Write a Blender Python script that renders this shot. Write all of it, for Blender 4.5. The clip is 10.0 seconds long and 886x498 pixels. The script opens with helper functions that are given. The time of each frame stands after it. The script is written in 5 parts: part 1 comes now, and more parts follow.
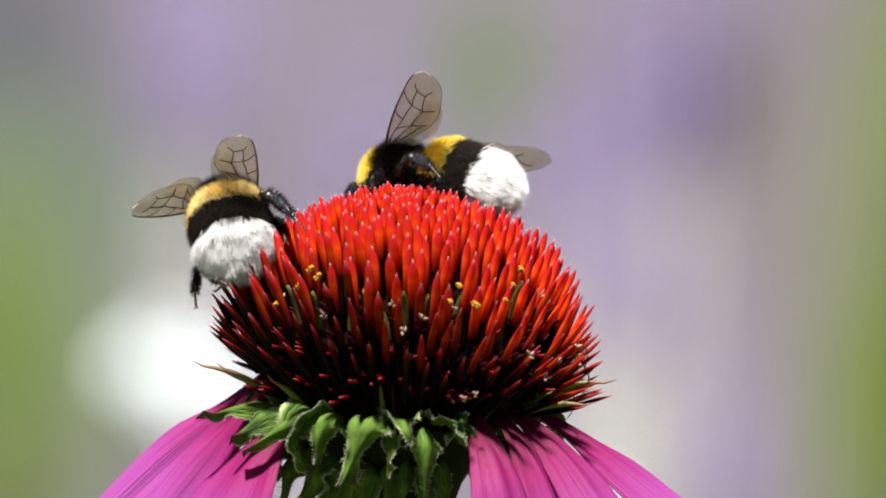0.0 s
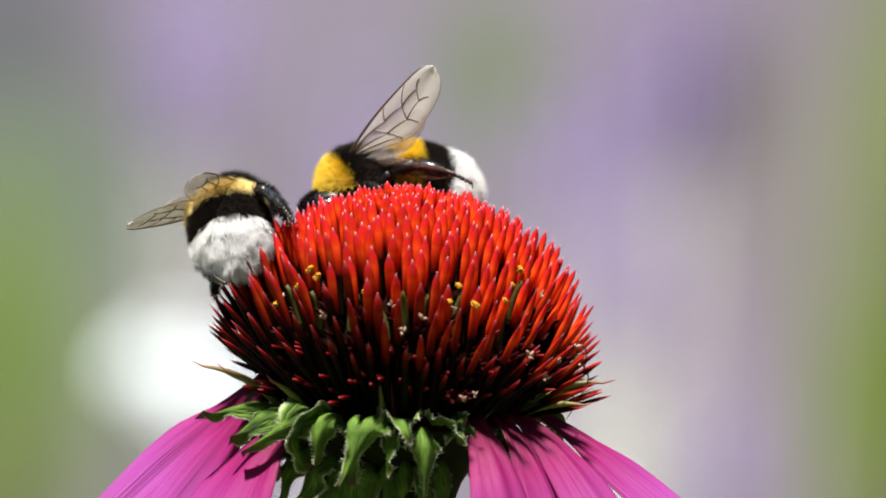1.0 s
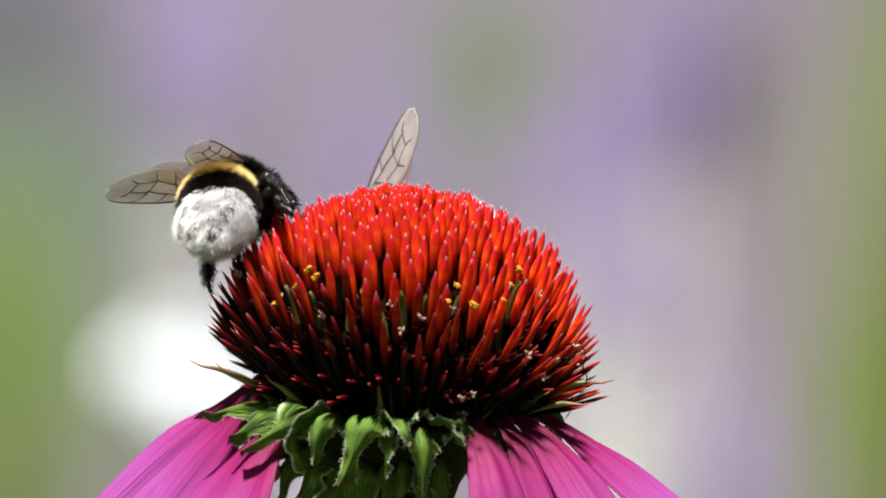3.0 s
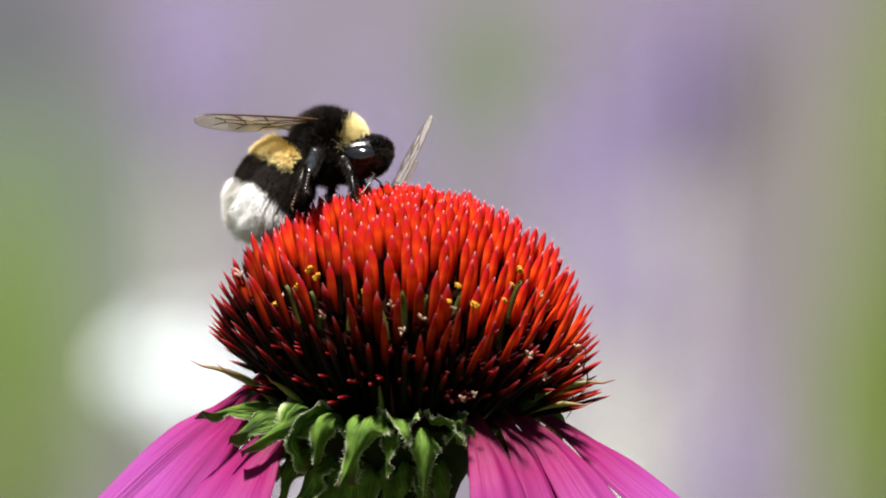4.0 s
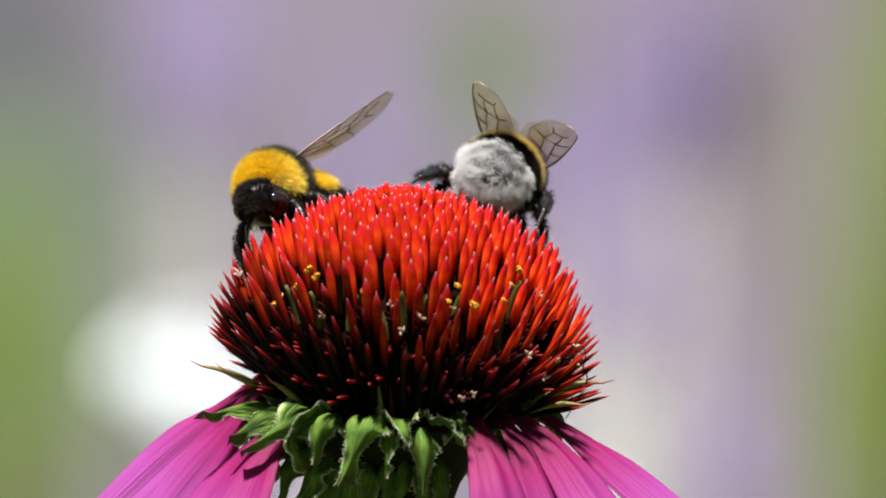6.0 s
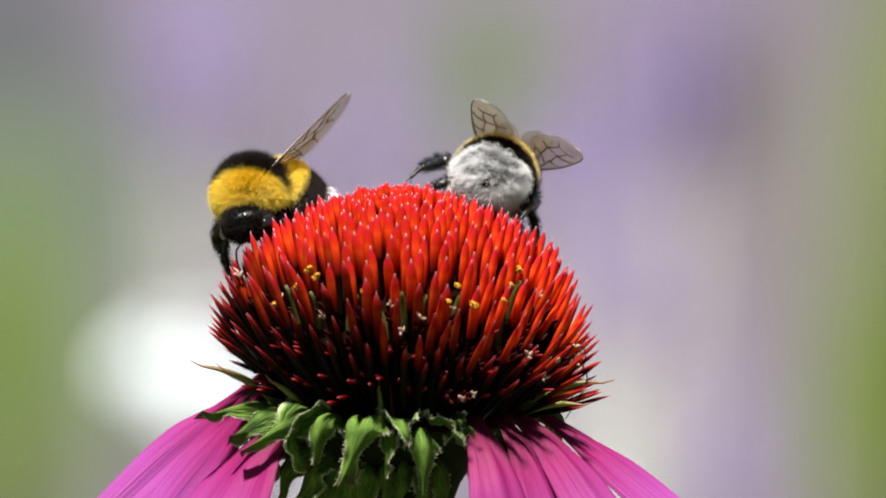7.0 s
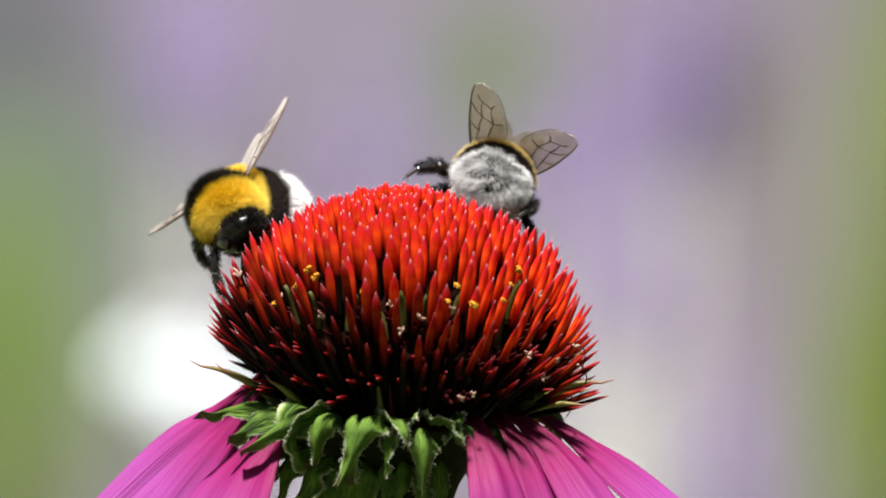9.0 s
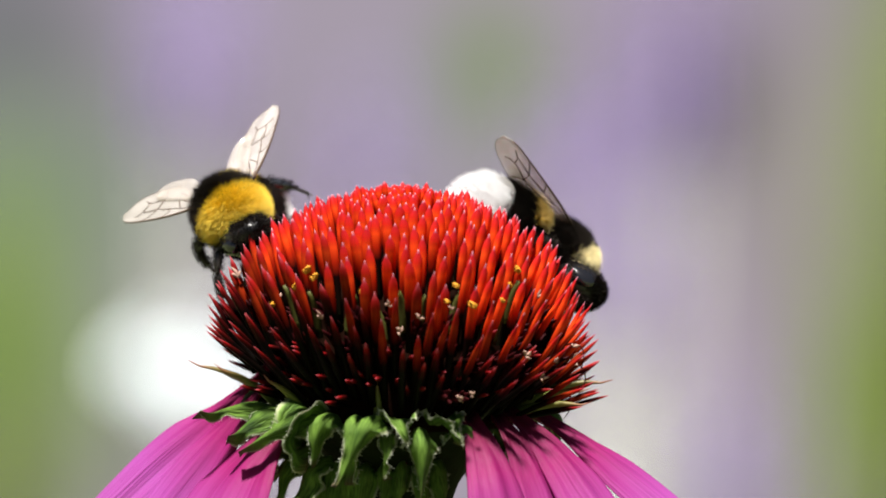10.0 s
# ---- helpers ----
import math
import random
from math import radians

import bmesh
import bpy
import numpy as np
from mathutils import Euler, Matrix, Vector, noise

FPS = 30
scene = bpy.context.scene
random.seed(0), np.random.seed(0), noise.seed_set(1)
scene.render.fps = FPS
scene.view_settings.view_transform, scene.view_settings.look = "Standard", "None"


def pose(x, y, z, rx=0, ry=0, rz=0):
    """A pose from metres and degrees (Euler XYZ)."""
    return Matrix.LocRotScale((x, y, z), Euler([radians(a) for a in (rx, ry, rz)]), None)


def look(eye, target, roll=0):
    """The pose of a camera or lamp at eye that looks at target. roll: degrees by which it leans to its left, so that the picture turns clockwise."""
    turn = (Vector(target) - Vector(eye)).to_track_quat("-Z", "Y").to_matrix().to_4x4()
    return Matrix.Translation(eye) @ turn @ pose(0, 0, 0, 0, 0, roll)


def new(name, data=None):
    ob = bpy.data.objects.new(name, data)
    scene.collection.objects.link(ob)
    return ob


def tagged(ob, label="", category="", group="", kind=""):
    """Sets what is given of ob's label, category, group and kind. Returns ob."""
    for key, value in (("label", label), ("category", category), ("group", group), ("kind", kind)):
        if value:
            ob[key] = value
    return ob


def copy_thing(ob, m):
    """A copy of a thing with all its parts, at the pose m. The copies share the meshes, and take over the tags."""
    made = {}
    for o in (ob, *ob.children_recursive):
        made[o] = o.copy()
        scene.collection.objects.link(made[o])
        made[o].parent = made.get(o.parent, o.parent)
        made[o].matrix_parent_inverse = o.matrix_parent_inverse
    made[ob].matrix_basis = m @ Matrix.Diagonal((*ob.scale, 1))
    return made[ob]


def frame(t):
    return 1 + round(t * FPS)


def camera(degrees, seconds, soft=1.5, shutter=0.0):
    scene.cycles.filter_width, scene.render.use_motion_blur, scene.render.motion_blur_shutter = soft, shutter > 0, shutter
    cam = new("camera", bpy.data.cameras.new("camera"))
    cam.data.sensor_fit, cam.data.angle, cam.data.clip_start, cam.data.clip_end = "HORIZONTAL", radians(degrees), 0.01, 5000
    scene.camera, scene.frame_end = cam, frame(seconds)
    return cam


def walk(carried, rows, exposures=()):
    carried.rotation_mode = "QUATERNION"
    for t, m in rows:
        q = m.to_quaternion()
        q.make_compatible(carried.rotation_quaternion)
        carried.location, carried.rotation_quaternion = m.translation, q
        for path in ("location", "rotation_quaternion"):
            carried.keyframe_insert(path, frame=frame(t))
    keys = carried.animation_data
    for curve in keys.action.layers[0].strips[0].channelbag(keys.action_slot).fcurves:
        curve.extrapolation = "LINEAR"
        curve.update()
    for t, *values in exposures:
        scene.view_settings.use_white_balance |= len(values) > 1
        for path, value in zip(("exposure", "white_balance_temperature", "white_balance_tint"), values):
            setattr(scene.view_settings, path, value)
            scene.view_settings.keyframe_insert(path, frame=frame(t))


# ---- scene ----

# Distances of the flower and the bees are written in millimetres (MM) and turned into metres here.
MM = 0.001
HEAD_Z = 0.80                      # height of the flower head's base over the ground

# ---- camera: long lens on a tripod, looking five degrees down at the flower head ----
cam = camera(5.0, 10.0, soft=1.8)
AIM = Vector((4.2 * MM, 0, HEAD_Z + 16.2 * MM))
EYE = AIM + Vector((0, -math.cos(radians(5)), math.sin(radians(5)))) * 1.04
walk(cam, [(0.0, look(EYE, AIM)), (10.0, look(EYE, AIM))], exposures=[(0.0, 1.72), (10.0, 1.72)])
cam.data.dof.use_dof = True
cam.data.dof.focus_distance = 1.036
cam.data.dof.aperture_fstop = 25.0

# ---- light: high summer sun and blue sky ----
SUN_EL, SUN_AZ = 69.0, 196.0       # degrees; azimuth from north (+y) towards east (+x)
world = bpy.data.worlds.new("sky")
scene.world = world
world.use_nodes = True
wn = world.node_tree.nodes
sky = wn.new("ShaderNodeTexSky")
sky.sky_type = "NISHITA"
sky.sun_disc = False
sky.sun_elevation = radians(SUN_EL)
sky.sun_rotation = radians(SUN_AZ)
world.node_tree.links.new(sky.outputs[0], wn["Background"].inputs[0])
wn["Background"].inputs[1].default_value = 0.013
sun_dir = Vector((math.sin(radians(SUN_AZ)) * math.cos(radians(SUN_EL)),
                  math.cos(radians(SUN_AZ)) * math.cos(radians(SUN_EL)), math.sin(radians(SUN_EL))))
sun_data = bpy.data.lights.new("sun", "SUN")
sun_data.energy = 4.6
sun_data.angle = radians(5.0)    # thin haze: shadows have soft edges
sun_data.color = (1.0, 0.95, 0.88)
sun = new("sun", sun_data)
sun.matrix_world = look(sun_dir * 20, (0, 0, 0))


# ---- materials ----
class Mat:
    """A node material with a few short ways to wire it."""

    def __init__(self, name):
        self.m = bpy.data.materials.new(name)
        self.m.use_nodes = True
        self.t = self.m.node_tree
        self.b = self.t.nodes["Principled BSDF"]
        self.out = self.t.nodes["Material Output"]

    def n(self, kind):
        return self.t.nodes.new("ShaderNode" + kind)

    def link(self, a, b):
        self.t.links.new(a, b)

    def noise(self, scale, detail=3.0, coords="Object", stretch=None):
        tc = self.n("TexCoord")
        n = self.n("TexNoise")
        n.inputs["Scale"].default_value = scale
        n.inputs["Detail"].default_value = detail
        if stretch:
            mp = self.n("Mapping")
            mp.inputs["Scale"].default_value = stretch
            self.link(tc.outputs[coords], mp.inputs[0])
            self.link(mp.outputs[0], n.inputs["Vector"])
        else:
            self.link(tc.outputs[coords], n.inputs["Vector"])
        return n.outputs["Fac"]

    def attr(self, name):
        a = self.n("Attribute")
        a.attribute_name = name
        return a.outputs["Fac"]

    def ramp(self, fac, stops):
        r = self.n("ValToRGB")
        e = r.color_ramp.elements
        while len(e) < len(stops):
            e.new(0.5)
        for el, (p, c) in zip(e, stops):
            el.position = p
            el.color = (*c, 1)
        self.link(fac, r.inputs[0])
        return r.outputs[0]

    def mix(self, a, b, fac, how="MIX"):
        x = self.n("Mix")
        x.data_type = "RGBA"
        x.blend_type = how
        for sock, v in ((x.inputs[6], a), (x.inputs[7], b), (x.inputs[0], fac)):
            if isinstance(v, (int, float)):
                sock.default_value = v
            elif isinstance(v, tuple):
                sock.default_value = (*v, 1)
            else:
                self.link(v, sock)
        return x.outputs[2]

    def math(self, op, a, b=0.0):
        x = self.n("Math")
        x.operation = op
        for sock, v in zip(x.inputs, (a, b)):
            if isinstance(v, (int, float)):
                sock.default_value = v
            else:
                self.link(v, sock)
        return x.outputs[0]

    def bump(self, height, strength, dist):
        b = self.n("Bump")
        b.inputs["Strength"].default_value = strength
        b.inputs["Distance"].default_value = dist
        self.link(height, b.inputs["Height"])
        self.link(b.outputs[0], self.b.inputs["Normal"])

    def color(self, c):
        if isinstance(c, tuple):
            self.b.inputs["Base Color"].default_value = (*c, 1)
        else:
            self.link(c, self.b.inputs["Base Color"])

    def set(self, **kw):
        for k, v in kw.items():
            self.b.inputs[k.replace("_", " ")].default_value = v
        return self

    def thin(self, color, share):
        """Lets light through: mixes in a translucent share of that colour."""
        tr = self.n("BsdfTranslucent")
        if isinstance(color, tuple):
            tr.inputs[0].default_value = (*color, 1)
        else:
            self.link(color, tr.inputs[0])
        mx = self.n("MixShader")
        mx.inputs[0].default_value = share
        self.link(self.b.outputs[0], mx.inputs[1])
        self.link(tr.outputs[0], mx.inputs[2])
        self.link(mx.outputs[0], self.out.inputs[0])


def spike_material():
    """Fresh spikes are orange-red, the older ones low on the cone dark maroon with red tips; the black lower lengths
    are painted shade.
    """
    m = Mat("spike_red")
    # near black below mid length: shade deep between the spikes, put into the ramps
    t = m.attr("along")
    # the pale last stops paint a glossy glint on each point
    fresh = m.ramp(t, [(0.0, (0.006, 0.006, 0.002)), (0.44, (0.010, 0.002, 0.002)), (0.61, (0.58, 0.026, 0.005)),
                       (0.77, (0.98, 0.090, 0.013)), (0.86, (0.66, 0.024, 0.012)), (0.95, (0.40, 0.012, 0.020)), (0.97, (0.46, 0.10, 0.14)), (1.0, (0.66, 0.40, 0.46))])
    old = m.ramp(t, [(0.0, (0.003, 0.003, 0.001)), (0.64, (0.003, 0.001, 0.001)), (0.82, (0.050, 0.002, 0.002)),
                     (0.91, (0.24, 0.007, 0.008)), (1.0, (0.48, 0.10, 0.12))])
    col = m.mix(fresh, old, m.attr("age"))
    info = m.n("ObjectInfo")
    geo = m.n("NewGeometry")
    rnd = m.math("FRACT", m.math("ADD", info.outputs["Random"], geo.outputs["Random Per Island"]))
    col = m.mix(col, m.ramp(rnd, [(0, (0.82, 0.72, 0.8)), (1, (1.0, 1.0, 1.0))]), 1.0, "MULTIPLY")
    m.color(col)
    m.set(Roughness=0.5, Specular_IOR_Level=0.07)
    m.bump(m.noise(1500, 2, stretch=(1, 1, 0.15)), 0.35, 0.0001)
    m.thin(col, 0.36)
    return m.m


def plain(name, color, rough=0.6, spec=0.4, vary=0.3, scale=900.0, bump=0.2, depth=0.0001, thin=0.0, coat=0.0):
    m = Mat(name)
    dark = tuple(c * (1 - vary) for c in color)
    col = m.ramp(m.noise(scale, 4), [(0.3, dark), (0.7, color)])
    col = m.mix(col, tuple(min(1.0, c * (1 + vary * 0.6)) for c in color), m.math("MULTIPLY", m.noise(scale * 0.15, 2), 0.7))
    m.color(col)
    m.set(Roughness=rough, Specular_IOR_Level=spec, Coat_Weight=coat, Coat_Roughness=0.1)
    if bump:
        m.bump(m.noise(scale * 2.0, 3), bump, depth)
    if thin:
        m.thin(col, thin)
    return m.m


def petal_material():
    m = Mat("petal_pink")
    u = m.attr("across")
    t = m.attr("along")
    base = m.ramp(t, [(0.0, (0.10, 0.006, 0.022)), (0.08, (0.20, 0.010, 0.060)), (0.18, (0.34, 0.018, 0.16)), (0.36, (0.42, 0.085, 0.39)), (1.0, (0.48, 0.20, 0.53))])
    comb = m.n("CombineXYZ")
    m.link(m.math("MULTIPLY", u, 9.0), comb.inputs[0])
    m.link(m.math("MULTIPLY", t, 1.3), comb.inputs[1])
    info = m.n("ObjectInfo")
    m.link(m.math("MULTIPLY", info.outputs["Random"], 9.0), comb.inputs[2])
    n = m.n("TexNoise")
    n.inputs["Scale"].default_value = 2.2
    n.inputs["Detail"].default_value = 4
    m.link(comb.outputs[0], n.inputs["Vector"])
    col = m.mix(base, m.ramp(n.outputs["Fac"], [(0.3, (0.80, 0.58, 0.72)), (0.65, (1.0, 1.0, 1.0))]), 1.0, "MULTIPLY")
    m.color(col)
    m.set(Roughness=0.5, Specular_IOR_Level=0.25)
    m.bump(n.outputs["Fac"], 0.5, 0.0004)
    m.thin(col, 0.5)
    return m.m


def bract_material():
    m = Mat("bract_green")
    u = m.attr("across")
    edge = m.math("ABSOLUTE", u)
    col = m.ramp(m.noise(420, 4), [(0.3, (0.030, 0.070, 0.010)), (0.7, (0.150, 0.260, 0.040))])
    col = m.mix(col, (0.15, 0.26, 0.04), m.ramp(edge, [(0.0, (0.5, 0.5, 0.5)), (0.12, (0.0, 0.0, 0.0))]))
    col = m.mix(col, (0.45, 0.46, 0.30), m.ramp(edge, [(0.88, (0, 0, 0)), (0.99, (0.8, 0.8, 0.8))]))
    tip = m.ramp(m.attr("along"), [(0.86, (0, 0, 0)), (1.0, (0.8, 0.8, 0.8))])
    col = m.mix(col, (0.10, 0.045, 0.04), tip)
    m.color(col)
    comb = m.n("CombineXYZ")
    m.link(m.math("MULTIPLY", u, 7.0), comb.inputs[0])
    m.link(m.math("MULTIPLY", m.attr("along"), 3.0), comb.inputs[1])
    vein = m.n("TexNoise")
    vein.inputs["Scale"].default_value = 1.6
    vein.inputs["Detail"].default_value = 5
    m.link(comb.outputs[0], vein.inputs["Vector"])
    col = m.mix(col, m.ramp(vein.outputs["Fac"], [(0.32, (0.36, 0.40, 0.34)), (0.62, (1.0, 1.0, 1.0))]), 1.0, "MULTIPLY")
    m.color(col)
    m.set(Roughness=0.62, Specular_IOR_Level=0.14)
    m.bump(vein.outputs["Fac"], 0.7, 0.0006)
    m.thin(col, 0.08)
    return m.m


def wing_material():
    m = Mat("wing_membrane")
    m.color((0.52, 0.49, 0.47))
    m.set(Roughness=0.26, Specular_IOR_Level=1.0)
    m.bump(m.noise(700, 2), 0.25, 0.0002)
    clear = m.n("BsdfTransparent")
    clear.inputs[0].default_value = (0.94, 0.91, 0.87, 1)
    mx = m.n("MixShader")
    share = m.ramp(m.noise(260, 3), [(0.3, (0.22, 0.22, 0.22)), (0.7, (0.40, 0.40, 0.40))])
    m.link(share, mx.inputs[0])
    m.link(clear.outputs[0], mx.inputs[1])
    m.link(m.b.outputs[0], mx.inputs[2])
    m.link(mx.outputs[0], m.out.inputs[0])
    return m.m


def fur_material(name, root, tip, rough=0.6, thin=0.2, spec=0.3):
    m = Mat(name)
    geo = m.n("NewGeometry")
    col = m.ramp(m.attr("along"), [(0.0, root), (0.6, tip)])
    col = m.mix(col, m.ramp(geo.outputs["Random Per Island"], [(0, (0.72, 0.72, 0.72)), (1, (1, 1, 1))]), 1.0, "MULTIPLY")
    m.color(col)
    m.set(Roughness=rough, Specular_IOR_Level=spec)
    if thin:
        m.thin(col, thin)
    return m.m


SPIKE = spike_material()
PETAL = petal_material()
BRACT = bract_material()
WING = wing_material()
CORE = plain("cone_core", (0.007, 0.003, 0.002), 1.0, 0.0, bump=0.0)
FLORET = plain("floret_maroon", (0.024, 0.002, 0.003), 0.6, 0.06, 0.5)
WITHERED = plain("withered_lobe", (0.40, 0.25, 0.20), 0.6, 0.3, 0.4, thin=0.2)
POLLEN = plain("pollen_yellow", (0.42, 0.19, 0.015), 0.7, 0.2, 0.4, 2500)
STEM = plain("stem_green", (0.009, 0.013, 0.005), 0.8, 0.04, 0.5, 500, 0.5, 0.0003)
OUTER = Mat("outer_spike")
_c = OUTER.ramp(OUTER.attr("along"), [(0.0, (0.03, 0.05, 0.01)), (0.45, (0.14, 0.16, 0.025)), (0.75, (0.15, 0.11, 0.03)), (1.0, (0.24, 0.06, 0.05))])
OUTER.color(_c)
OUTER.set(Roughness=0.45)
OUTER.thin(_c, 0.2)
OUTER = OUTER.m
SCALE = plain("scale_olive", (0.060, 0.062, 0.012), 0.6, 0.2, 0.4, 1500, thin=0.15)
HAIR = plain("pale_plant_hair", (0.62, 0.64, 0.52), 0.5, 0.3, 0.1, thin=0.3)
CUTICLE = plain("black_cuticle", (0.010, 0.009, 0.010), 0.28, 0.55, 0.4, 2500, 0.25)
EYE_GLOSS = plain("black_eye", (0.008, 0.008, 0.010), 0.12, 0.6, 0.2, 3000, 0.05)
VEIN = plain("wing_vein", (0.055, 0.028, 0.014), 0.4, 0.5, 0.2)
LEG_BLACK = plain("leg_black", (0.012, 0.010, 0.010), 0.35, 0.5, 0.3, 2500, 0.3)
BASKET = plain("pollen_basket_sheen", (0.022, 0.024, 0.028), 0.2, 0.6, 0.2, 2500, 0.05, coat=0.6)
FOOT = plain("foot_brown", (0.035, 0.016, 0.009), 0.4, 0.4, 0.3, 2500)
FUR_BLACK = fur_material("fur_black", (0.003, 0.003, 0.003), (0.016, 0.012, 0.010), 0.65, 0.0, 0.08)
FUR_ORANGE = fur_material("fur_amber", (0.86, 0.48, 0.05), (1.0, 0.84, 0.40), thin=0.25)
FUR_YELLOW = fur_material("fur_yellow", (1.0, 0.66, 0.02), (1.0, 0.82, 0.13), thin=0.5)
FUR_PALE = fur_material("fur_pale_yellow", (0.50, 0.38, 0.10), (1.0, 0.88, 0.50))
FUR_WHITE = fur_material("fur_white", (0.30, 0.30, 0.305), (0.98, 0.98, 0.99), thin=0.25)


# ---- mesh helpers ----
def link_mesh(name, data, material, parent=None, label="", m=None):
    ob = new(name, data)
    if material and not data.materials:
        data.materials.append(material)
    if parent:
        ob.parent = parent
    if m is not None:
        ob.matrix_basis = m
    return tagged(ob, label)


def mesh(name, verts, faces, smooth=True, attrs=()):
    """A mesh from made coordinates in millimetres; attrs: pairs of a name and one value a vertex."""
    me = bpy.data.meshes.new(name)
    me.from_pydata([(v[0] * MM, v[1] * MM, v[2] * MM) for v in verts], [], faces)
    for key, values in attrs:
        a = me.attributes.new(key, "FLOAT", "POINT")
        a.data.foreach_set("value", np.asarray(values, dtype=np.float32))
    if smooth:
        me.polygons.foreach_set("use_smooth", np.ones(len(me.polygons), dtype=bool))
    me.update()
    return me


def part(name, bm, material, parent, label=""):
    me = bpy.data.meshes.new(name)
    bm.to_mesh(me)
    bm.free()
    me.polygons.foreach_set("use_smooth", np.ones(len(me.polygons), dtype=bool))
    return link_mesh(name, me, material, parent, label)


def tube_data(points, radii, sides=6):
    """Rings round a line of points, closed at both ends: verts, faces, place along."""
    pts = [Vector(p) for p in points]
    verts, faces, along = [], [], []
    side = Vector((0.31, 0.72, 0.62))
    for i, p in enumerate(pts):
        d = (pts[min(i + 1, len(pts) - 1)] - pts[max(i - 1, 0)]).normalized()
        a = (side - d * side.dot(d)).normalized()
        side = a
        b = d.cross(a)
        for k in range(sides):
            w = 2 * math.pi * k / sides
            verts.append(p + (a * math.cos(w) + b * math.sin(w)) * radii[i])
            along.append(i / (len(pts) - 1))
    for i in range(len(pts) - 1):
        for k in range(sides):
            k2 = (k + 1) % sides
            faces.append((i * sides + k, i * sides + k2, (i + 1) * sides + k2, (i + 1) * sides + k))
    faces.append(tuple(reversed(range(sides))))
    faces.append(tuple(range((len(pts) - 1) * sides, len(pts) * sides)))
    return verts, faces, along


def join_data(pieces):
    verts, faces, along = [], [], []
    for v, f, a in pieces:
        o = len(verts)
        verts += v
        faces += [tuple(i + o for i in q) for q in f]
        along += a
    return verts, faces, along


def blade(name, spine, width, cross, thick, rows, cols):
    """A solid leaf or petal: spine(t) gives a point, the normal and the side of the blade; cross(t, u) its relief."""
    verts, along, across = [], [], []
    for layer in (1, -1):
        for i in range(rows + 1):
            t = i / rows
            p, nrm, side = spine(t)
            for j in range(cols + 1):
                u = 2 * j / cols - 1
                w = width(t)
                fade = max(0.0, 1 - abs(u) ** 4)
                verts.append(p + side * (u * w) + nrm * (cross(t, u) + layer * thick * 0.5 * (0.15 + 0.85 * fade)))
                along.append(t)
                across.append(u)
    n = (rows + 1) * (cols + 1)
    faces = []
    for i in range(rows):
        for j in range(cols):
            a = i * (cols + 1) + j
            q = (a, a + 1, a + cols + 2, a + cols + 1)
            faces.append(q)
            faces.append(tuple(k + n for k in reversed(q)))
    rim = [j for j in range(cols + 1)] + [i * (cols + 1) + cols for i in range(1, rows + 1)]
    rim += [rows * (cols + 1) + j for j in range(cols - 1, -1, -1)] + [i * (cols + 1) for i in range(rows - 1, 0, -1)]
    for k in range(len(rim)):
        a, b = rim[k], rim[(k + 1) % len(rim)]
        faces.append((b, a, a + n, b + n))
    return mesh(name, verts, faces, True, (("along", along), ("across", across)))


def bent_spine(start, heading, angles, length, sway=0.0, twist=0.0, roll=0.0):
    """A line that leaves start (r, z) outwards at the heading, its slope running through the given angles."""
    steps = 40
    pts = [(start[0], start[1])]
    slopes = []
    for i in range(steps + 1):
        f = i / steps * (len(angles) - 1)
        k = min(int(f), len(angles) - 2)
        g = f - k
        g = g * g * (3 - 2 * g)
        slopes.append(radians(angles[k] * (1 - g) + angles[k + 1] * g))
    for i in range(steps):
        pts.append((pts[-1][0] + math.cos(slopes[i]) * length / steps, pts[-1][1] + math.sin(slopes[i]) * length / steps))
    out = Vector((math.cos(heading), math.sin(heading), 0))
    side0 = Vector((-math.sin(heading), math.cos(heading), 0))

    def spine(t):
        f = t * steps
        k = min(int(f), steps - 1)
        g = f - k
        r = pts[k][0] * (1 - g) + pts[k + 1][0] * g
        z = pts[k][1] * (1 - g) + pts[k + 1][1] * g
        s = slopes[k]
        nrm = out * -math.sin(s) + Vector((0, 0, math.cos(s)))
        w = roll * min(1.0, 4 * t) + twist * t
        side = side0 * math.cos(w) + nrm * math.sin(w)
        nn = nrm * math.cos(w) - side0 * math.sin(w)
        return out * r + Vector((0, 0, z)) + side0 * (sway * t * t), nn, side
    return spine


# ---- ground and the garden behind ----
def build_ground():
    bm = bmesh.new()
    bmesh.ops.create_grid(bm, x_segments=60, y_segments=60, size=150)
    for v in bm.verts:
        d = v.co.xy.length
        v.co.z = noise.noise(v.co * 0.05) * 0.5 * min(1, max(0, d - 12) / 40)
    m = Mat("garden_soil")
    col = m.ramp(m.noise(3.0, 6), [(0.3, (0.05, 0.075, 0.02)), (0.55, (0.09, 0.11, 0.035)), (0.75, (0.11, 0.085, 0.05))])
    m.color(col)
    m.set(Roughness=0.95)
    m.bump(m.noise(30, 6), 0.8, 0.02)
    g = part("ground", bm, m.m, None)
    tagged(g, "low green and brown garden bed under the flowers", "ground", kind="structure")


BACK_Y = 6.0


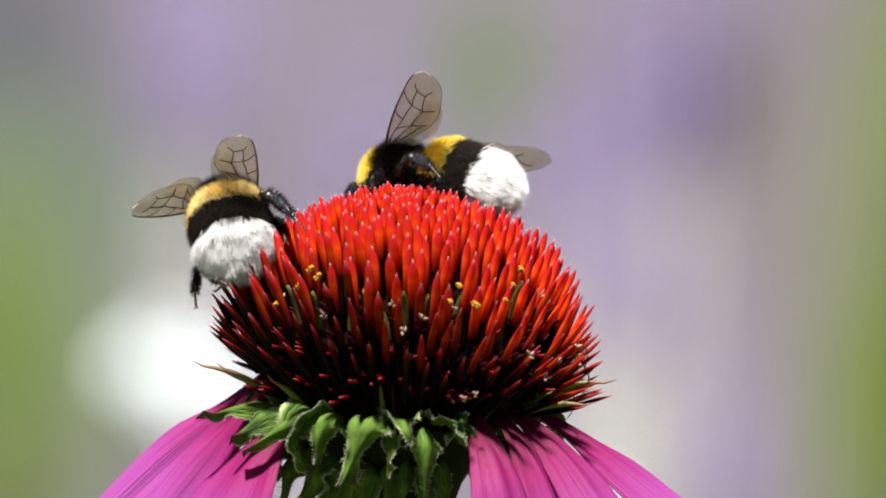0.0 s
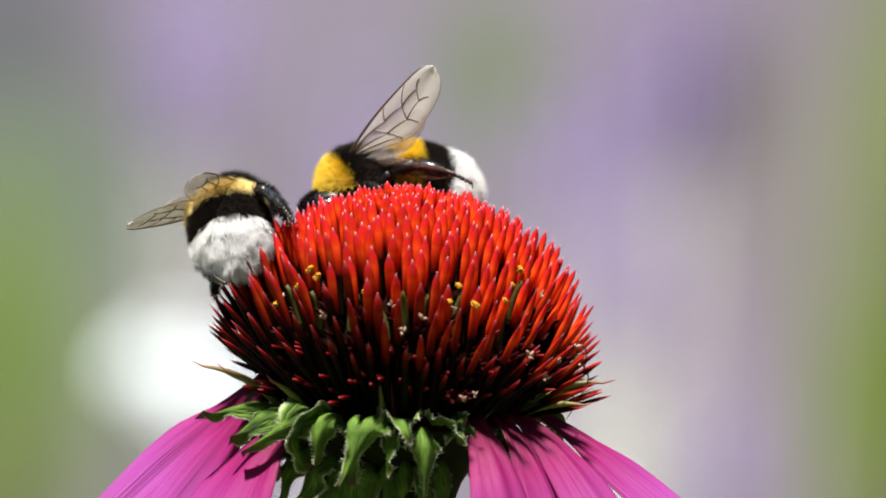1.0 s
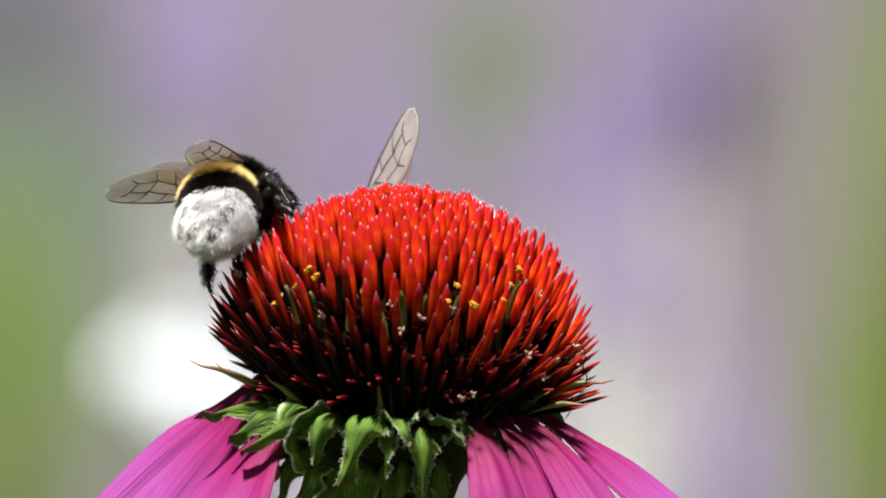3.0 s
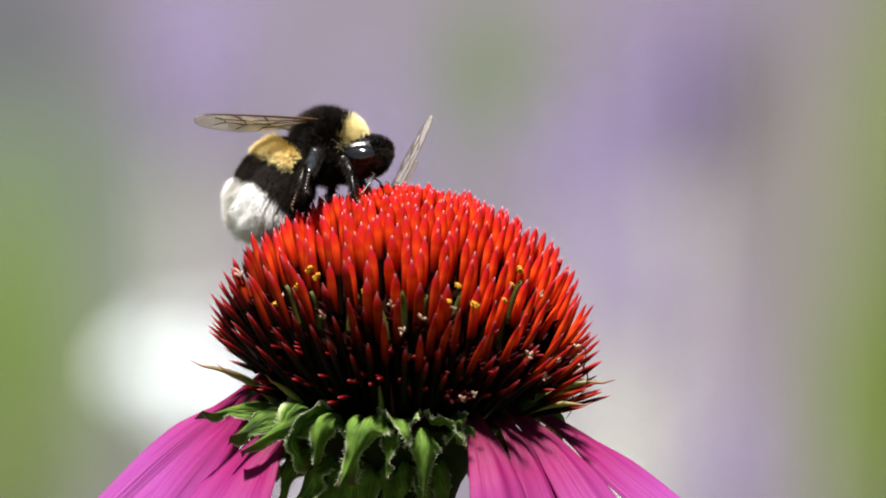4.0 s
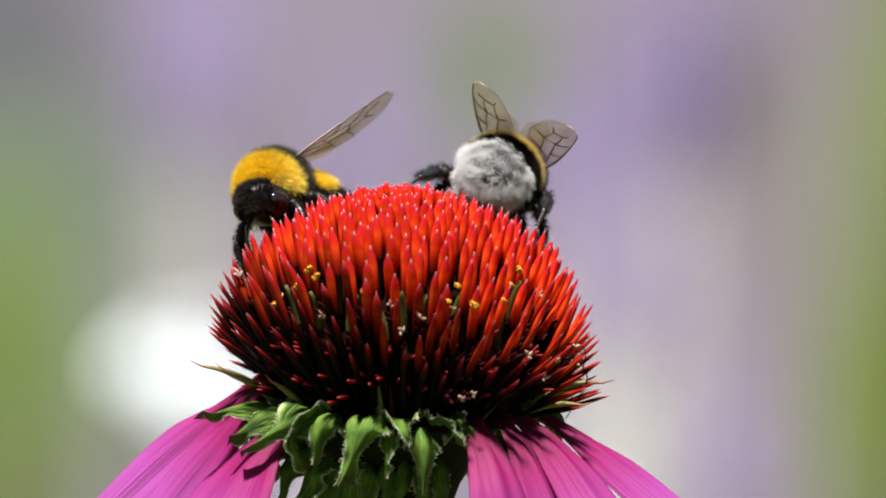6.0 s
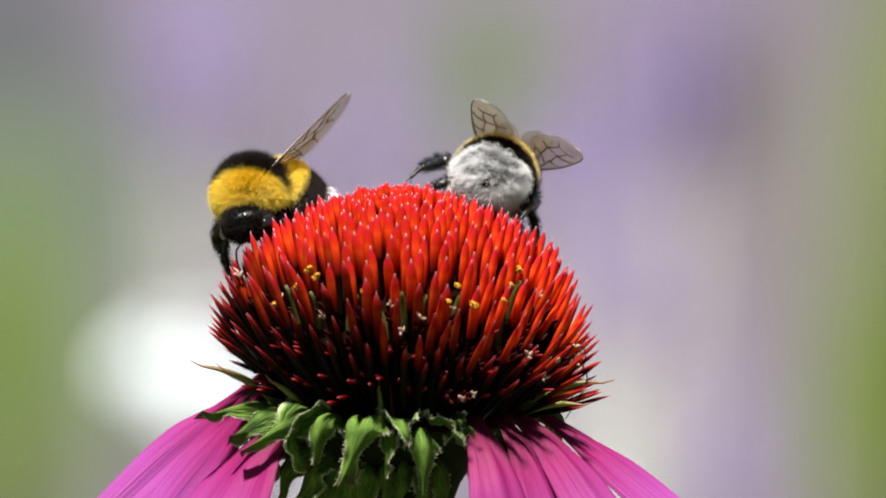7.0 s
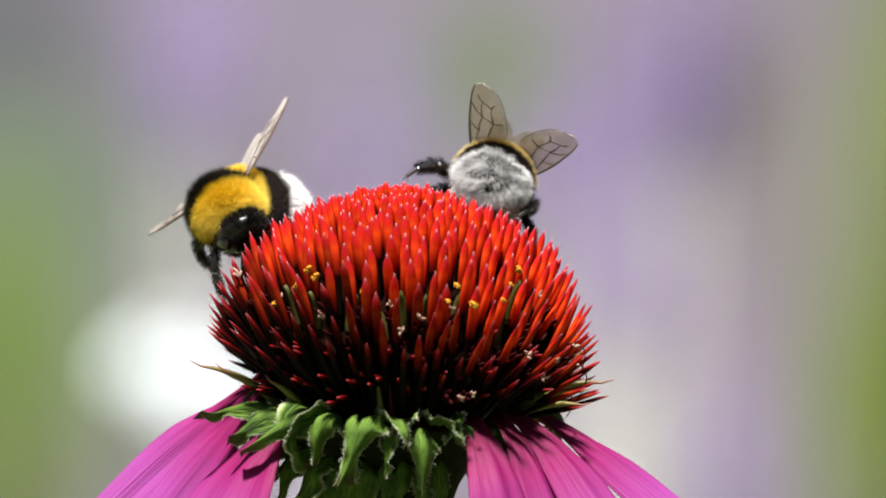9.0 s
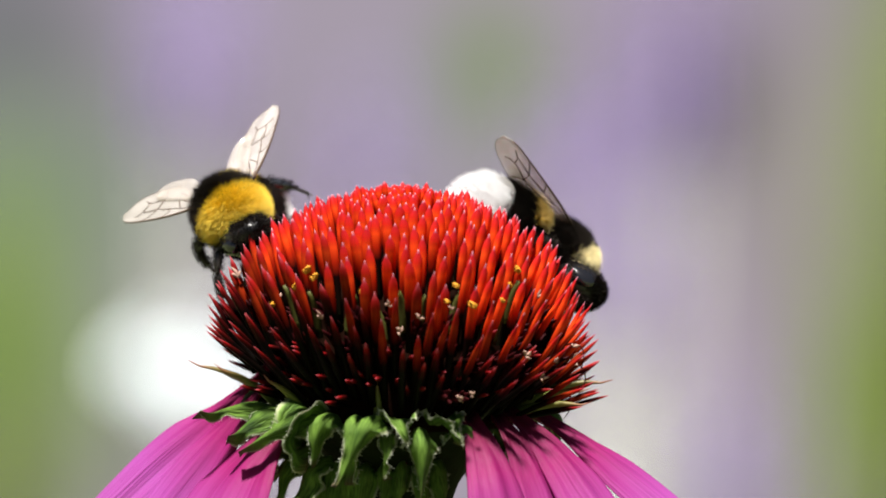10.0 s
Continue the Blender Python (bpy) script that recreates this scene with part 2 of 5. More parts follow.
def build_backdrop():
    """Far garden, out of focus: one plain glowing sheet with broad soft colours of lavender, grass and shade."""
    reach = BACK_Y - EYE.y
    span = 2 * math.tan(radians(2.5)) * reach / math.cos(radians(5))
    centre = EYE + (AIM - EYE).normalized() * (reach / math.cos(radians(5)))
    m = Mat("far_garden")
    tc = m.n("TexCoord")
    wob = m.n("TexNoise")
    wob.inputs["Scale"].default_value = 7.0
    wob.inputs["Detail"].default_value = 1.0
    m.link(tc.outputs["Object"], wob.inputs["Vector"])
    off = m.n("VectorMath")
    off.operation = "MULTIPLY_ADD"
    m.link(wob.outputs["Color"], off.inputs[0])
    off.inputs[1].default_value = (0.05, 0.0, 0.05)
    m.link(tc.outputs["Object"], off.inputs[2])
    sep = m.n("SeparateXYZ")
    m.link(off.outputs[0], sep.inputs[0])
    soft = m.n("TexNoise")
    soft.inputs["Scale"].default_value = 5.0
    soft.inputs["Detail"].default_value = 0.5
    m.link(tc.outputs["Object"], soft.inputs["Vector"])
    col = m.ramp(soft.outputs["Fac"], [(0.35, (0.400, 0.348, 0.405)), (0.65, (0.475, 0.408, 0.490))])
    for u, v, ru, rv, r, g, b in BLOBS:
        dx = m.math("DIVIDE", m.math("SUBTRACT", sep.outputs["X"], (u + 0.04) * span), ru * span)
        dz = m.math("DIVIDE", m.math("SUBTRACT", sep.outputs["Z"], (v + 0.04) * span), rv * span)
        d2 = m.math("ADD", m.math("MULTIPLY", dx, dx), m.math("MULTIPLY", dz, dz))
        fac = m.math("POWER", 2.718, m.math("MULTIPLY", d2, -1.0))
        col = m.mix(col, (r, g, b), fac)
    # emission stands in for daylight on the garden; its light and shade are painted
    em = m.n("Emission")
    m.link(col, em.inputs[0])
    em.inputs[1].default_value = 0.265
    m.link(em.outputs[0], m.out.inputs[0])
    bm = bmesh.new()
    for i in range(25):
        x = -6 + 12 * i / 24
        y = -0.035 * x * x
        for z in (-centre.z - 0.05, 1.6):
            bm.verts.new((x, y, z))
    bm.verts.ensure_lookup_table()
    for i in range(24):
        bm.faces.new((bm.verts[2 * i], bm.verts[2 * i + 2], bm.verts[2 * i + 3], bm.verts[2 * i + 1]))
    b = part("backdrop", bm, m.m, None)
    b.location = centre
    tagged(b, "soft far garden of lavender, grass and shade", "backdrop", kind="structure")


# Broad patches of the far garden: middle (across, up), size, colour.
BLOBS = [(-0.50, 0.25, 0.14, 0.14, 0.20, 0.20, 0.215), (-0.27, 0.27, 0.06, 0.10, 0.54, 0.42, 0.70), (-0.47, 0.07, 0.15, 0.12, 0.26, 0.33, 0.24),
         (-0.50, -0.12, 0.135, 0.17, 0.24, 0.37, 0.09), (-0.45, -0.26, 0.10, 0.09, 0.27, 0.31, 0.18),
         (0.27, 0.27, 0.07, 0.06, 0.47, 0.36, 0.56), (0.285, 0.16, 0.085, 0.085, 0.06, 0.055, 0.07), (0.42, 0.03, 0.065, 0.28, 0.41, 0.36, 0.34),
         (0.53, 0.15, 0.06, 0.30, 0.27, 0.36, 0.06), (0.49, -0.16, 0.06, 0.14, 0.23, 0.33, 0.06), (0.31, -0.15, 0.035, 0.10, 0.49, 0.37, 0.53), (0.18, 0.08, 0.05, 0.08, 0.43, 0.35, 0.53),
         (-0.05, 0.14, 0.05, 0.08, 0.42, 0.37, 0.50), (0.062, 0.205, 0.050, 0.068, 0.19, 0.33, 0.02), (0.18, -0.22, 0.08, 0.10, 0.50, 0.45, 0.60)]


def build_white_flowers():
    """Loose white blossoms a good way behind the flower head, each on its own stem."""
    white = plain("white_petal", (0.76, 0.82, 0.86), 0.6, 0.3, 0.06, 200, 0.1, thin=0.25)
    eye = plain("white_flower_eye", (0.55, 0.60, 0.30), 0.7, 0.2, 0.3, 800)
    petal = blade("petal", bent_spine((2, 0), 0, (40, 5, -20), 17), lambda t: 0.3 + 5.2 * math.sin(math.pi * min(1, t * 0.93 + 0.04)) ** 0.7,
                  lambda t, u: 0.9 * u * u, 0.4, 8, 4)
    first = None
    for x, y, z, turn in ((-100, 2500, -246, 0), (-116, 3300, -311, 23), (-97, 2700, -276, 46), (-97, 3000, -294, 69), (-80, 2400, -251, 22),
                          (-84, 2800, -261, 45), (-95, 3400, -343, 68), (-69, 2500, -242, 21), (-76, 3000, -312, 44), (-111, 3700, -374, 67),
                          (-74, 2600, -278, 20), (-67, 2900, -293, 43), (-82, 2200, -216, 66), (-37, 2600, -295, 19), (58, 2600, -306, 42)):
        m = pose(x * MM, y * MM, HEAD_Z + z * MM, 0, 0, turn * 0.3) @ Matrix.Scale(0.62, 4)
        if first is None:
            top = tagged(new("white_flower"), "white many-petalled garden flower on a thin green stem", "flower", "white flowers behind")
            nod = pose(0, 0, 0, 48, 0, 0)
            for ring, (n, tilt, s) in enumerate(((9, 5, 1.0), (8, 32, 0.9), (6, 60, 0.7))):
                for k in range(n):
                    a = 360 * k / n + 17 * ring
                    o = link_mesh("petal", petal, white, top)
                    o.matrix_basis = nod @ pose(0, 0, ring * 1.5 * MM, 0, 0, a) @ pose(0, 0, 0, 0, -tilt, 0) @ Matrix.Scale(s, 4)
            v, f, a = tube_data([(0, 0, -4), (0, 0, 0), (0, 0, 2), (0, 0, 3)], [1.2, 2.2, 2.0, 0.8], 12)
            link_mesh("flower_eye", mesh("flower_eye", v, f), eye, top).matrix_basis = nod
            v, f, a = tube_data([(0, 1, -2), (4, 6, -400), (-5, 2, -1000)], [1.3, 1.6, 2.2], 8)
            link_mesh("stem", mesh("stem", v, f), STEM, top)
            top.matrix_basis = m
            first = top
        else:
            copy_thing(first, m)


def build_lavender():
    """Lavender stalks in the bed behind, far out of focus: each plant a tuft of stems with purple flower spikes."""
    rnd = random.Random(8)
    bloom = plain("lavender_bloom", (0.50, 0.40, 0.70), 0.7, 0.2, 0.25, 300, thin=0.3)
    stalk = plain("lavender_stalk", (0.32, 0.33, 0.28), 0.7, 0.2, 0.3, 200)
    for x, y, top_z in LAVENDER:
        plant = tagged(new("lavender_plant"), "blurred lavender plant with purple spikes in the bed behind", "lavender", "lavender plants behind")
        plant.matrix_basis = pose(x * MM, y * MM, 0)
        tall = HEAD_Z / MM + top_z
        for k in range(7):
            a, r = rnd.uniform(0, 6.28), rnd.uniform(0, 24)
            dx, dy = r * math.cos(a), r * math.sin(a)
            h = tall - rnd.uniform(0, 45)
            pts = [(dx * 0.2, dy * 0.2, 0), (dx * 0.5, dy * 0.5, h * 0.5), (dx, dy, h - 55)]
            v, f, al = tube_data(pts, [1.6, 1.3, 1.0], 5)
            link_mesh("stalk", mesh("stalk", v, f), stalk, plant)
            buds = []
            for q in range(42):
                z = h - 55 + 60 * q / 41
                w = q * 2.4
                rr = 4.6 * (1 - 0.55 * q / 41)
                c, sn = math.cos(w), math.sin(w)
                buds.append(tube_data([(dx + c * 0.8, dy + sn * 0.8, z), (dx + c * rr, dy + sn * rr, z + 2.6), (dx + c * rr * 1.25, dy + sn * rr * 1.25, z + 4.6)], [1.0, 1.9, 0.6], 5))
            v, f, al = join_data(buds)
            link_mesh("flower_spike", mesh("flower_spike", v, f), bloom, plant, "purple lavender flower spike")


LAVENDER = [(-122, 4200, -226), (124, 4400, -235), (88, 3900, -295), (134, 3700, -373), (-37, 4500, -291), (71, 4300, -274)]


def build_grass():
    """Tall grass tufts at the edges of the bed, far out of focus."""
    rnd = random.Random(9)
    green = plain("grass_blade", (0.19, 0.26, 0.035), 0.6, 0.3, 0.3, 120, thin=0.35)
    for x, y, top_z in GRASS:
        tuft = tagged(new("grass_tuft"), "blurred tuft of tall green grass in the bed behind", "grass", "grass tufts behind")
        tuft.matrix_basis = pose(x * MM, y * MM, 0)
        tall = HEAD_Z / MM + top_z
        for k in range(16):
            a = rnd.uniform(0, 6.28)
            lean = rnd.uniform(10, 55)
            h = tall * rnd.uniform(0.85, 1.15)
            pts = [(math.cos(a) * lean * t ** 2, math.sin(a) * lean * t ** 2, h * t) for t in (0, 0.25, 0.5, 0.75, 0.9, 1.0)]
            v, f, al = tube_data(pts, [2.4, 3.2, 3.0, 2.2, 1.2, 0.2], 5)
            link_mesh("blade", mesh("blade", v, f), green, tuft)


GRASS = [(215, 3600, -237), (192, 3300, -311), (-192, 3400, -286)]


# ---- the coneflower ----
PROFILE_R = [0.0, 1.6, 4.5, 7.8, 10.6, 13.0, 15.2, 17.0, 18.5, 19.4, 20.1, 20.5, 20.6]
PROFILE_Z = [22.8, 22.7, 22.3, 21.4, 20.2, 18.9, 17.1, 15.2, 12.6, 10.2, 7.4, 4.4, 1.6]


def build_coneflower():
    rnd = random.Random(11)
    flower = new("coneflower")
    tagged(flower, "pink coneflower with a spiky red cone and drooping petals", "flower")
    base = pose(0, 0, HEAD_Z)
    leaning = pose(0, 0, HEAD_Z, 0, 4, 0)    # the skirt of petals and bracts leans a little

    # cone core
    prof = [(0.2, 17.0), (4, 16.4), (7.4, 14.2), (9.8, 11.2), (10.7, 8.0), (11.5, 4.6), (12.3, 1.5), (12.3, -0.6), (11.4, -1.6), (6, -2.2), (0.2, -2.4)]
    verts, faces = [], []
    n = 36
    for r, z in prof:
        for k in range(n):
            a = 2 * math.pi * k / n
            w = 1 + 0.04 * math.sin(5 * a + z) + 0.03 * math.sin(13 * a - z)
            verts.append((r * w * math.cos(a), r * w * math.sin(a), z))
    for i in range(len(prof) - 1):
        for k in range(n):
            k2 = (k + 1) % n
            faces.append((i * n + k, (i + 1) * n + k, (i + 1) * n + k2, i * n + k2))
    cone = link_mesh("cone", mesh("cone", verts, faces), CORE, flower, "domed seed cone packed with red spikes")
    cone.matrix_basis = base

    # spikes: three leans of two outlines of one unit length, shared: fresh ones full to a short point, old ones drawn out
    FULL = [(0.0, 0.046), (0.3, 0.056), (0.60, 0.066), (0.82, 0.067), (0.90, 0.054), (0.95, 0.026), (0.97, 0.014), (1.0, 0.003)]
    DRAWN = [(0.0, 0.050), (0.3, 0.058), (0.55, 0.063), (0.74, 0.057), (0.86, 0.041), (0.93, 0.025), (0.97, 0.013), (1.0, 0.002)]
    shapes = []
    for s in range(6):
        sides, v, f, along = 6, [], [], []
        lean = (s % 3 - 1) * 0.035
        rings = FULL if s < 3 else DRAWN
        for t, r in rings:
            for k in range(sides):
                w = 2 * math.pi * k / sides
                v.append((r * 1.05 * math.cos(w) + lean * t * t, r * 0.80 * math.sin(w) - 0.05 * t * t, t))
                along.append(t)
        for i in range(len(rings) - 1):
            for k in range(sides):
                k2 = (k + 1) % sides
                f.append((i * sides + k, i * sides + k2, (i + 1) * sides + k2, (i + 1) * sides + k))
        f.append(tuple(range((len(rings) - 1) * sides, len(rings) * sides)))
        shapes.append((v, f, along))
    AGES = (0.0, 0.35, 0.7, 1.0)
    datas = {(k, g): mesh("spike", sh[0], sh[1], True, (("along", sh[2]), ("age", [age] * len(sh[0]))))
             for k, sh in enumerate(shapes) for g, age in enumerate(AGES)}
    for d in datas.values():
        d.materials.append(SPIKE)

    arc = np.concatenate([[0], np.cumsum(np.hypot(np.diff(PROFILE_R), np.diff(PROFILE_Z)))])
    s_fine = np.linspace(0, arc[-1], 400)
    r_fine = np.interp(s_fine, arc, PROFILE_R)
    z_fine = np.interp(s_fine, arc, PROFILE_Z)
    # spacing of the spikes in millimetres, from the crown to the rim
    gap = np.interp(s_fine / arc[-1], [0, 0.15, 0.3, 0.5, 0.75, 1.0], [1.05, 1.32, 1.80, 2.45, 2.85, 2.8])
    dens = 2 * math.pi * (r_fine + 0.15) / (0.866 * gap ** 2)
    cum = np.cumsum(dens)
    total = int(cum[-1] * (s_fine[1] - s_fine[0]))
    cum /= cum[-1]
    near, rest = [], []
    for i in range(total):
        f = (i + 0.5) / total
        s = float(np.interp(f, cum, s_fine)) + rnd.uniform(-0.25, 0.25)
        q = s / arc[-1]
        a = i * 2.399963 + rnd.uniform(-0.05, 0.05)
        r = float(np.interp(s, s_fine, r_fine))
        z = float(np.interp(s, s_fine, z_fine))
        rise = float(np.interp(q, [0, 0.3, 0.5, 0.7, 0.85, 1.0], [89, 83, 75, 59, 38, 14])) + rnd.gauss(0, 2.8)
        length = float(np.interp(q, [0, 0.1, 0.3, 0.6, 0.9, 1.0], [2.6, 4.4, 8.6, 10.8, 9.4, 7.2])) * rnd.uniform(0.92, 1.08)
        fat = float(np.interp(q, [0, 0.12, 0.32, 0.5, 1.0], [0.50, 0.66, 0.82, 0.78, 0.56])) * 10.0 * rnd.uniform(0.88, 1.1)
        lift = rnd.gauss(0, 0.18 + 0.35 * q)
        head = a + rnd.gauss(0, 0.05)
        d = Vector((math.cos(head) * math.cos(radians(rise)), math.sin(head) * math.cos(radians(rise)), math.sin(radians(rise))))
        tip = Vector((r * math.cos(a), r * math.sin(a), z - 0.07 * q * q * r * math.cos(a))) + d * lift
        x = Vector((-math.sin(head), math.cos(head), 0))
        y = d.cross(x)
        rot = Matrix((x, y, d)).transposed().to_4x4()
        m = Matrix.Translation((tip - d * length) * MM) @ rot @ Matrix.Diagonal((fat, fat, length, 1))
        # darker class towards the rim and towards the -x side
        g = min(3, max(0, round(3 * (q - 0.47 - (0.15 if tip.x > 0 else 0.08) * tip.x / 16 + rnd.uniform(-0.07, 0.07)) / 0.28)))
        if (q > 0.84 and -0.75 * math.sin(a) - math.cos(a) > 0.72) or (q > 0.9 and math.sin(a) < -0.5):    # the low rim is bare where the petals press up
            continue
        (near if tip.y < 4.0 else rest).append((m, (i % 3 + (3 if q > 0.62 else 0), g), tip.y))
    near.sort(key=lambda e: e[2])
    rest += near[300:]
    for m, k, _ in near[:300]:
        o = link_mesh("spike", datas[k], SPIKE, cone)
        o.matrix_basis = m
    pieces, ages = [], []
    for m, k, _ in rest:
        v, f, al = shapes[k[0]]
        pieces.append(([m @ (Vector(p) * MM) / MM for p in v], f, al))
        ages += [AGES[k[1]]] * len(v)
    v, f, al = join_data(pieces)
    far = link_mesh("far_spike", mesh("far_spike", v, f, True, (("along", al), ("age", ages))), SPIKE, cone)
    tagged(far, kind="stuff")

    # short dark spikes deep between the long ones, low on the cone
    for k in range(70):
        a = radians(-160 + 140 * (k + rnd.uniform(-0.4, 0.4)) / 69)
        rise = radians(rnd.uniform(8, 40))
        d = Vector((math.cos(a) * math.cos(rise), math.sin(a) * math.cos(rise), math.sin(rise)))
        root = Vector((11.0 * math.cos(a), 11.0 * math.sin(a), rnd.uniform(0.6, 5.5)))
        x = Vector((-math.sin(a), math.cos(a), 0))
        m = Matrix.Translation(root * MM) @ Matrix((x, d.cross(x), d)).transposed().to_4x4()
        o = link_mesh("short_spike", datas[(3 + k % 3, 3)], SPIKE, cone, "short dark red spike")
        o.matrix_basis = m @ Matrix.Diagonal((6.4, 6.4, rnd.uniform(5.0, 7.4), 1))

    # outer green spikes that curl up at the rim of the cone
    rims = [(2 * math.pi * (k + rnd.uniform(-0.2, 0.2)) / 15, rnd.uniform(15, 45), rnd.uniform(-18, 10), rnd.uniform(8.0, 11.0)) for k in range(15)]
    rims = [e for e in rims if math.sin(e[0]) > -0.5 and math.cos(e[0]) > -0.6] + [(radians(186), 50, -4, 11.0), (radians(200), 48, 12, 9.6), (radians(221), 52, 16, 7.6), (radians(-24), 22, -12, 9.0), (radians(-100), 84, 60, 5.0)]
    for a, up0, up1, L in rims:
        pts, r, z = [], 12.5, -0.3
        for i in range(9):
            sl = radians(up0 + (up1 - up0) * i / 8 + (25 if i > 6 else 0))
            pts.append((r * math.cos(a), r * math.sin(a), z))
            r += math.cos(sl) * L / 8
            z += math.sin(sl) * L / 8
        v, f, al = tube_data(pts, [0.5, 0.52, 0.5, 0.45, 0.38, 0.30, 0.21, 0.12, 0.03], 6)
        link_mesh("outer_spike", mesh("outer_spike", v, f, True, (("along", al),)), OUTER, cone, "green outer spike with a reddish tip")

    # small maroon florets with withered pale lobes, low on the cone
    pieces, lobes = [], []
    for k in range(5):
        w = 2 * math.pi * k / 5
        c, s = math.cos(w), math.sin(w)
        pieces.append(tube_data([(c * 0.3, s * 0.3, 1.7), (c * 0.42, s * 0.42, 2.2), (c * 0.6, s * 0.6, 2.7), (c * 0.62, s * 0.62, 3.1)], [0.26, 0.27, 0.18, 0.03], 5))
    pieces.append(tube_data([(0, 0, -1.5), (0, 0, 0.5), (0, 0, 2.0)], [0.4, 0.5, 0.52], 7))
    v, f, al = join_data(pieces)
    floret = mesh("floret", v, f)
    v, f, al = join_data([tube_data([(0, 0, 0), (0.35, 0.2, 0.7), (0.2, 0.5, 1.3)], [0.10, 0.34, 0.05], 5),
                          tube_data([(0.1, 0, 0), (-0.35, 0.1, 0.6), (-0.75, -0.1, 0.8)], [0.10, 0.28, 0.04], 5),
                          tube_data([(0, 0, 0), (0.5, -0.4, 0.4), (1.0, -0.3, 0.5)], [0.08, 0.22, 0.04], 5)])
    withered = mesh("withered_lobes", v, f)
    for k in range(120):
        q = rnd.uniform(0.60, 0.97)
        a = rnd.uniform(0, 2 * math.pi)
        if q > 0.76 and -0.75 * math.sin(a) - math.cos(a) > 0.6:
            continue
        s = q * arc[-1]
        r = float(np.interp(s, arc, PROFILE_R))
        z = float(np.interp(s, arc, PROFILE_Z))
        rise = radians(float(np.interp(q, [0.6, 1.0], [45, 10])) + rnd.gauss(0, 8))
        d = Vector((math.cos(a) * math.cos(rise), math.sin(a) * math.cos(rise), math.sin(rise)))
        p = Vector((r * math.cos(a), r * math.sin(a), z)) - d * rnd.uniform(5.8, 7.6)
        rot = d.to_track_quat("Z", "Y").to_matrix().to_4x4() @ pose(0, 0, 0, 0, 0, rnd.uniform(0, 360))
        o = link_mesh("floret", floret, FLORET, cone)
        o.matrix_basis = Matrix.Translation(p * MM) @ rot @ Matrix.Scale(rnd.uniform(0.8, 1.15), 4)
        if rnd.random() < 0.55:
            o = link_mesh("withered_lobe", withered, WITHERED, cone)
            o.matrix_basis = Matrix.Translation((p + d * rnd.uniform(3.4, 5.2)) * MM) @ rot @ Matrix.Diagonal((rnd.uniform(0.35, 0.7), rnd.uniform(0.35, 0.7), rnd.uniform(0.5, 1.0), 1))

    # olive scales between the spikes and a few thin curled styles at the rim
    scale_leaf = blade("scale", bent_spine((0, 0), 0, (86, 82, 70), 4.6), lambda t: 0.75 * math.sin(math.pi * min(1, 0.25 + 0.74 * t)) ** 0.8, lambda t, u: 0.3 * u * u, 0.12, 8, 4)
    for deg, z, r in ((-127, 9.2, 14.6), (-136, 9.6, 15.2), (-112, 9.0, 14.0), (-103, 9.4, 14.0), (-97, 8.2, 13.8), (-90, 9.4, 14.0), (-81, 9.0, 14.0), (-57, 8.4, 14.4), (-48, 8.0, 14.8), (-66, 9.2, 14.2), (-40, 10.0, 15.0)):
        o = link_mesh("scale", scale_leaf, SCALE, cone, "small olive green scale")
        o.matrix_basis = pose((r - 0.5) * math.cos(radians(deg)) * MM, (r - 0.5) * math.sin(radians(deg)) * MM, (z - 0.6) * MM, 0, 0, deg + rnd.uniform(-25, 25)) @ pose(0, 0, 0, rnd.uniform(-9, 9), 8, 0)
    for deg, r, z, size in ((-8, 16.6, 6.4, 1.6), (-13, 17.2, 4.4, 1.5), (-19, 16.5, 1.9, 1.3)):
        pts = [(size * 1.5 * math.sin(w * 0.42), 0, size * (math.cos(w * 0.42) - 1) + 0.5 * size * math.sin(w * 0.6)) for w in range(7)]
        v, f, al = tube_data(pts, [0.09, 0.09, 0.08, 0.08, 0.07, 0.06, 0.03], 5)
        o = link_mesh("style", mesh("style", v, f), FLORET, cone, "thin curled dark style")
        o.matrix_basis = pose(r * math.cos(radians(deg)) * MM, r * math.sin(radians(deg)) * MM, z * MM, 0, 0, deg)

    # pollen clumps caught between the spikes
    bm = bmesh.new()
    bmesh.ops.create_icosphere(bm, subdivisions=3, radius=0.34 * MM)
    for vert in bm.verts:
        n = noise.noise(vert.co / MM * 4.2) + 0.5 * noise.noise(vert.co / MM * 9.0)
        vert.co *= 1 + 0.75 * n
        vert.co.z *= 1.35
    grain = bpy.data.meshes.new("pollen_clump")
    bm.to_mesh(grain)
    bm.free()
    for deg, z, dr in ((-128, 15.2, -1.2), (-130, 13.6, -1.0), (-123, 14.6, -0.9), (-70, 13.9, -0.6), (-74, 12.4, -0.7), (-65, 12.0, -0.7),
                       (-53, 12.2, -0.8), (-47, 13.6, -1.0), (-103, 13.4, -0.9), (-40, 15.0, -1.0), (-140, 11.5, -1.5)):
        r = float(np.interp(-z, [-q for q in PROFILE_Z], PROFILE_R)) + dr - 0.5
        o = link_mesh("pollen_clump", grain, POLLEN, cone)
        o.matrix_basis = pose(r * math.cos(radians(deg)) * MM, r * math.sin(radians(deg)) * MM, z * MM, deg * 3, deg, 0) @ Matrix.Scale(rnd.uniform(0.6, 0.95), 4)

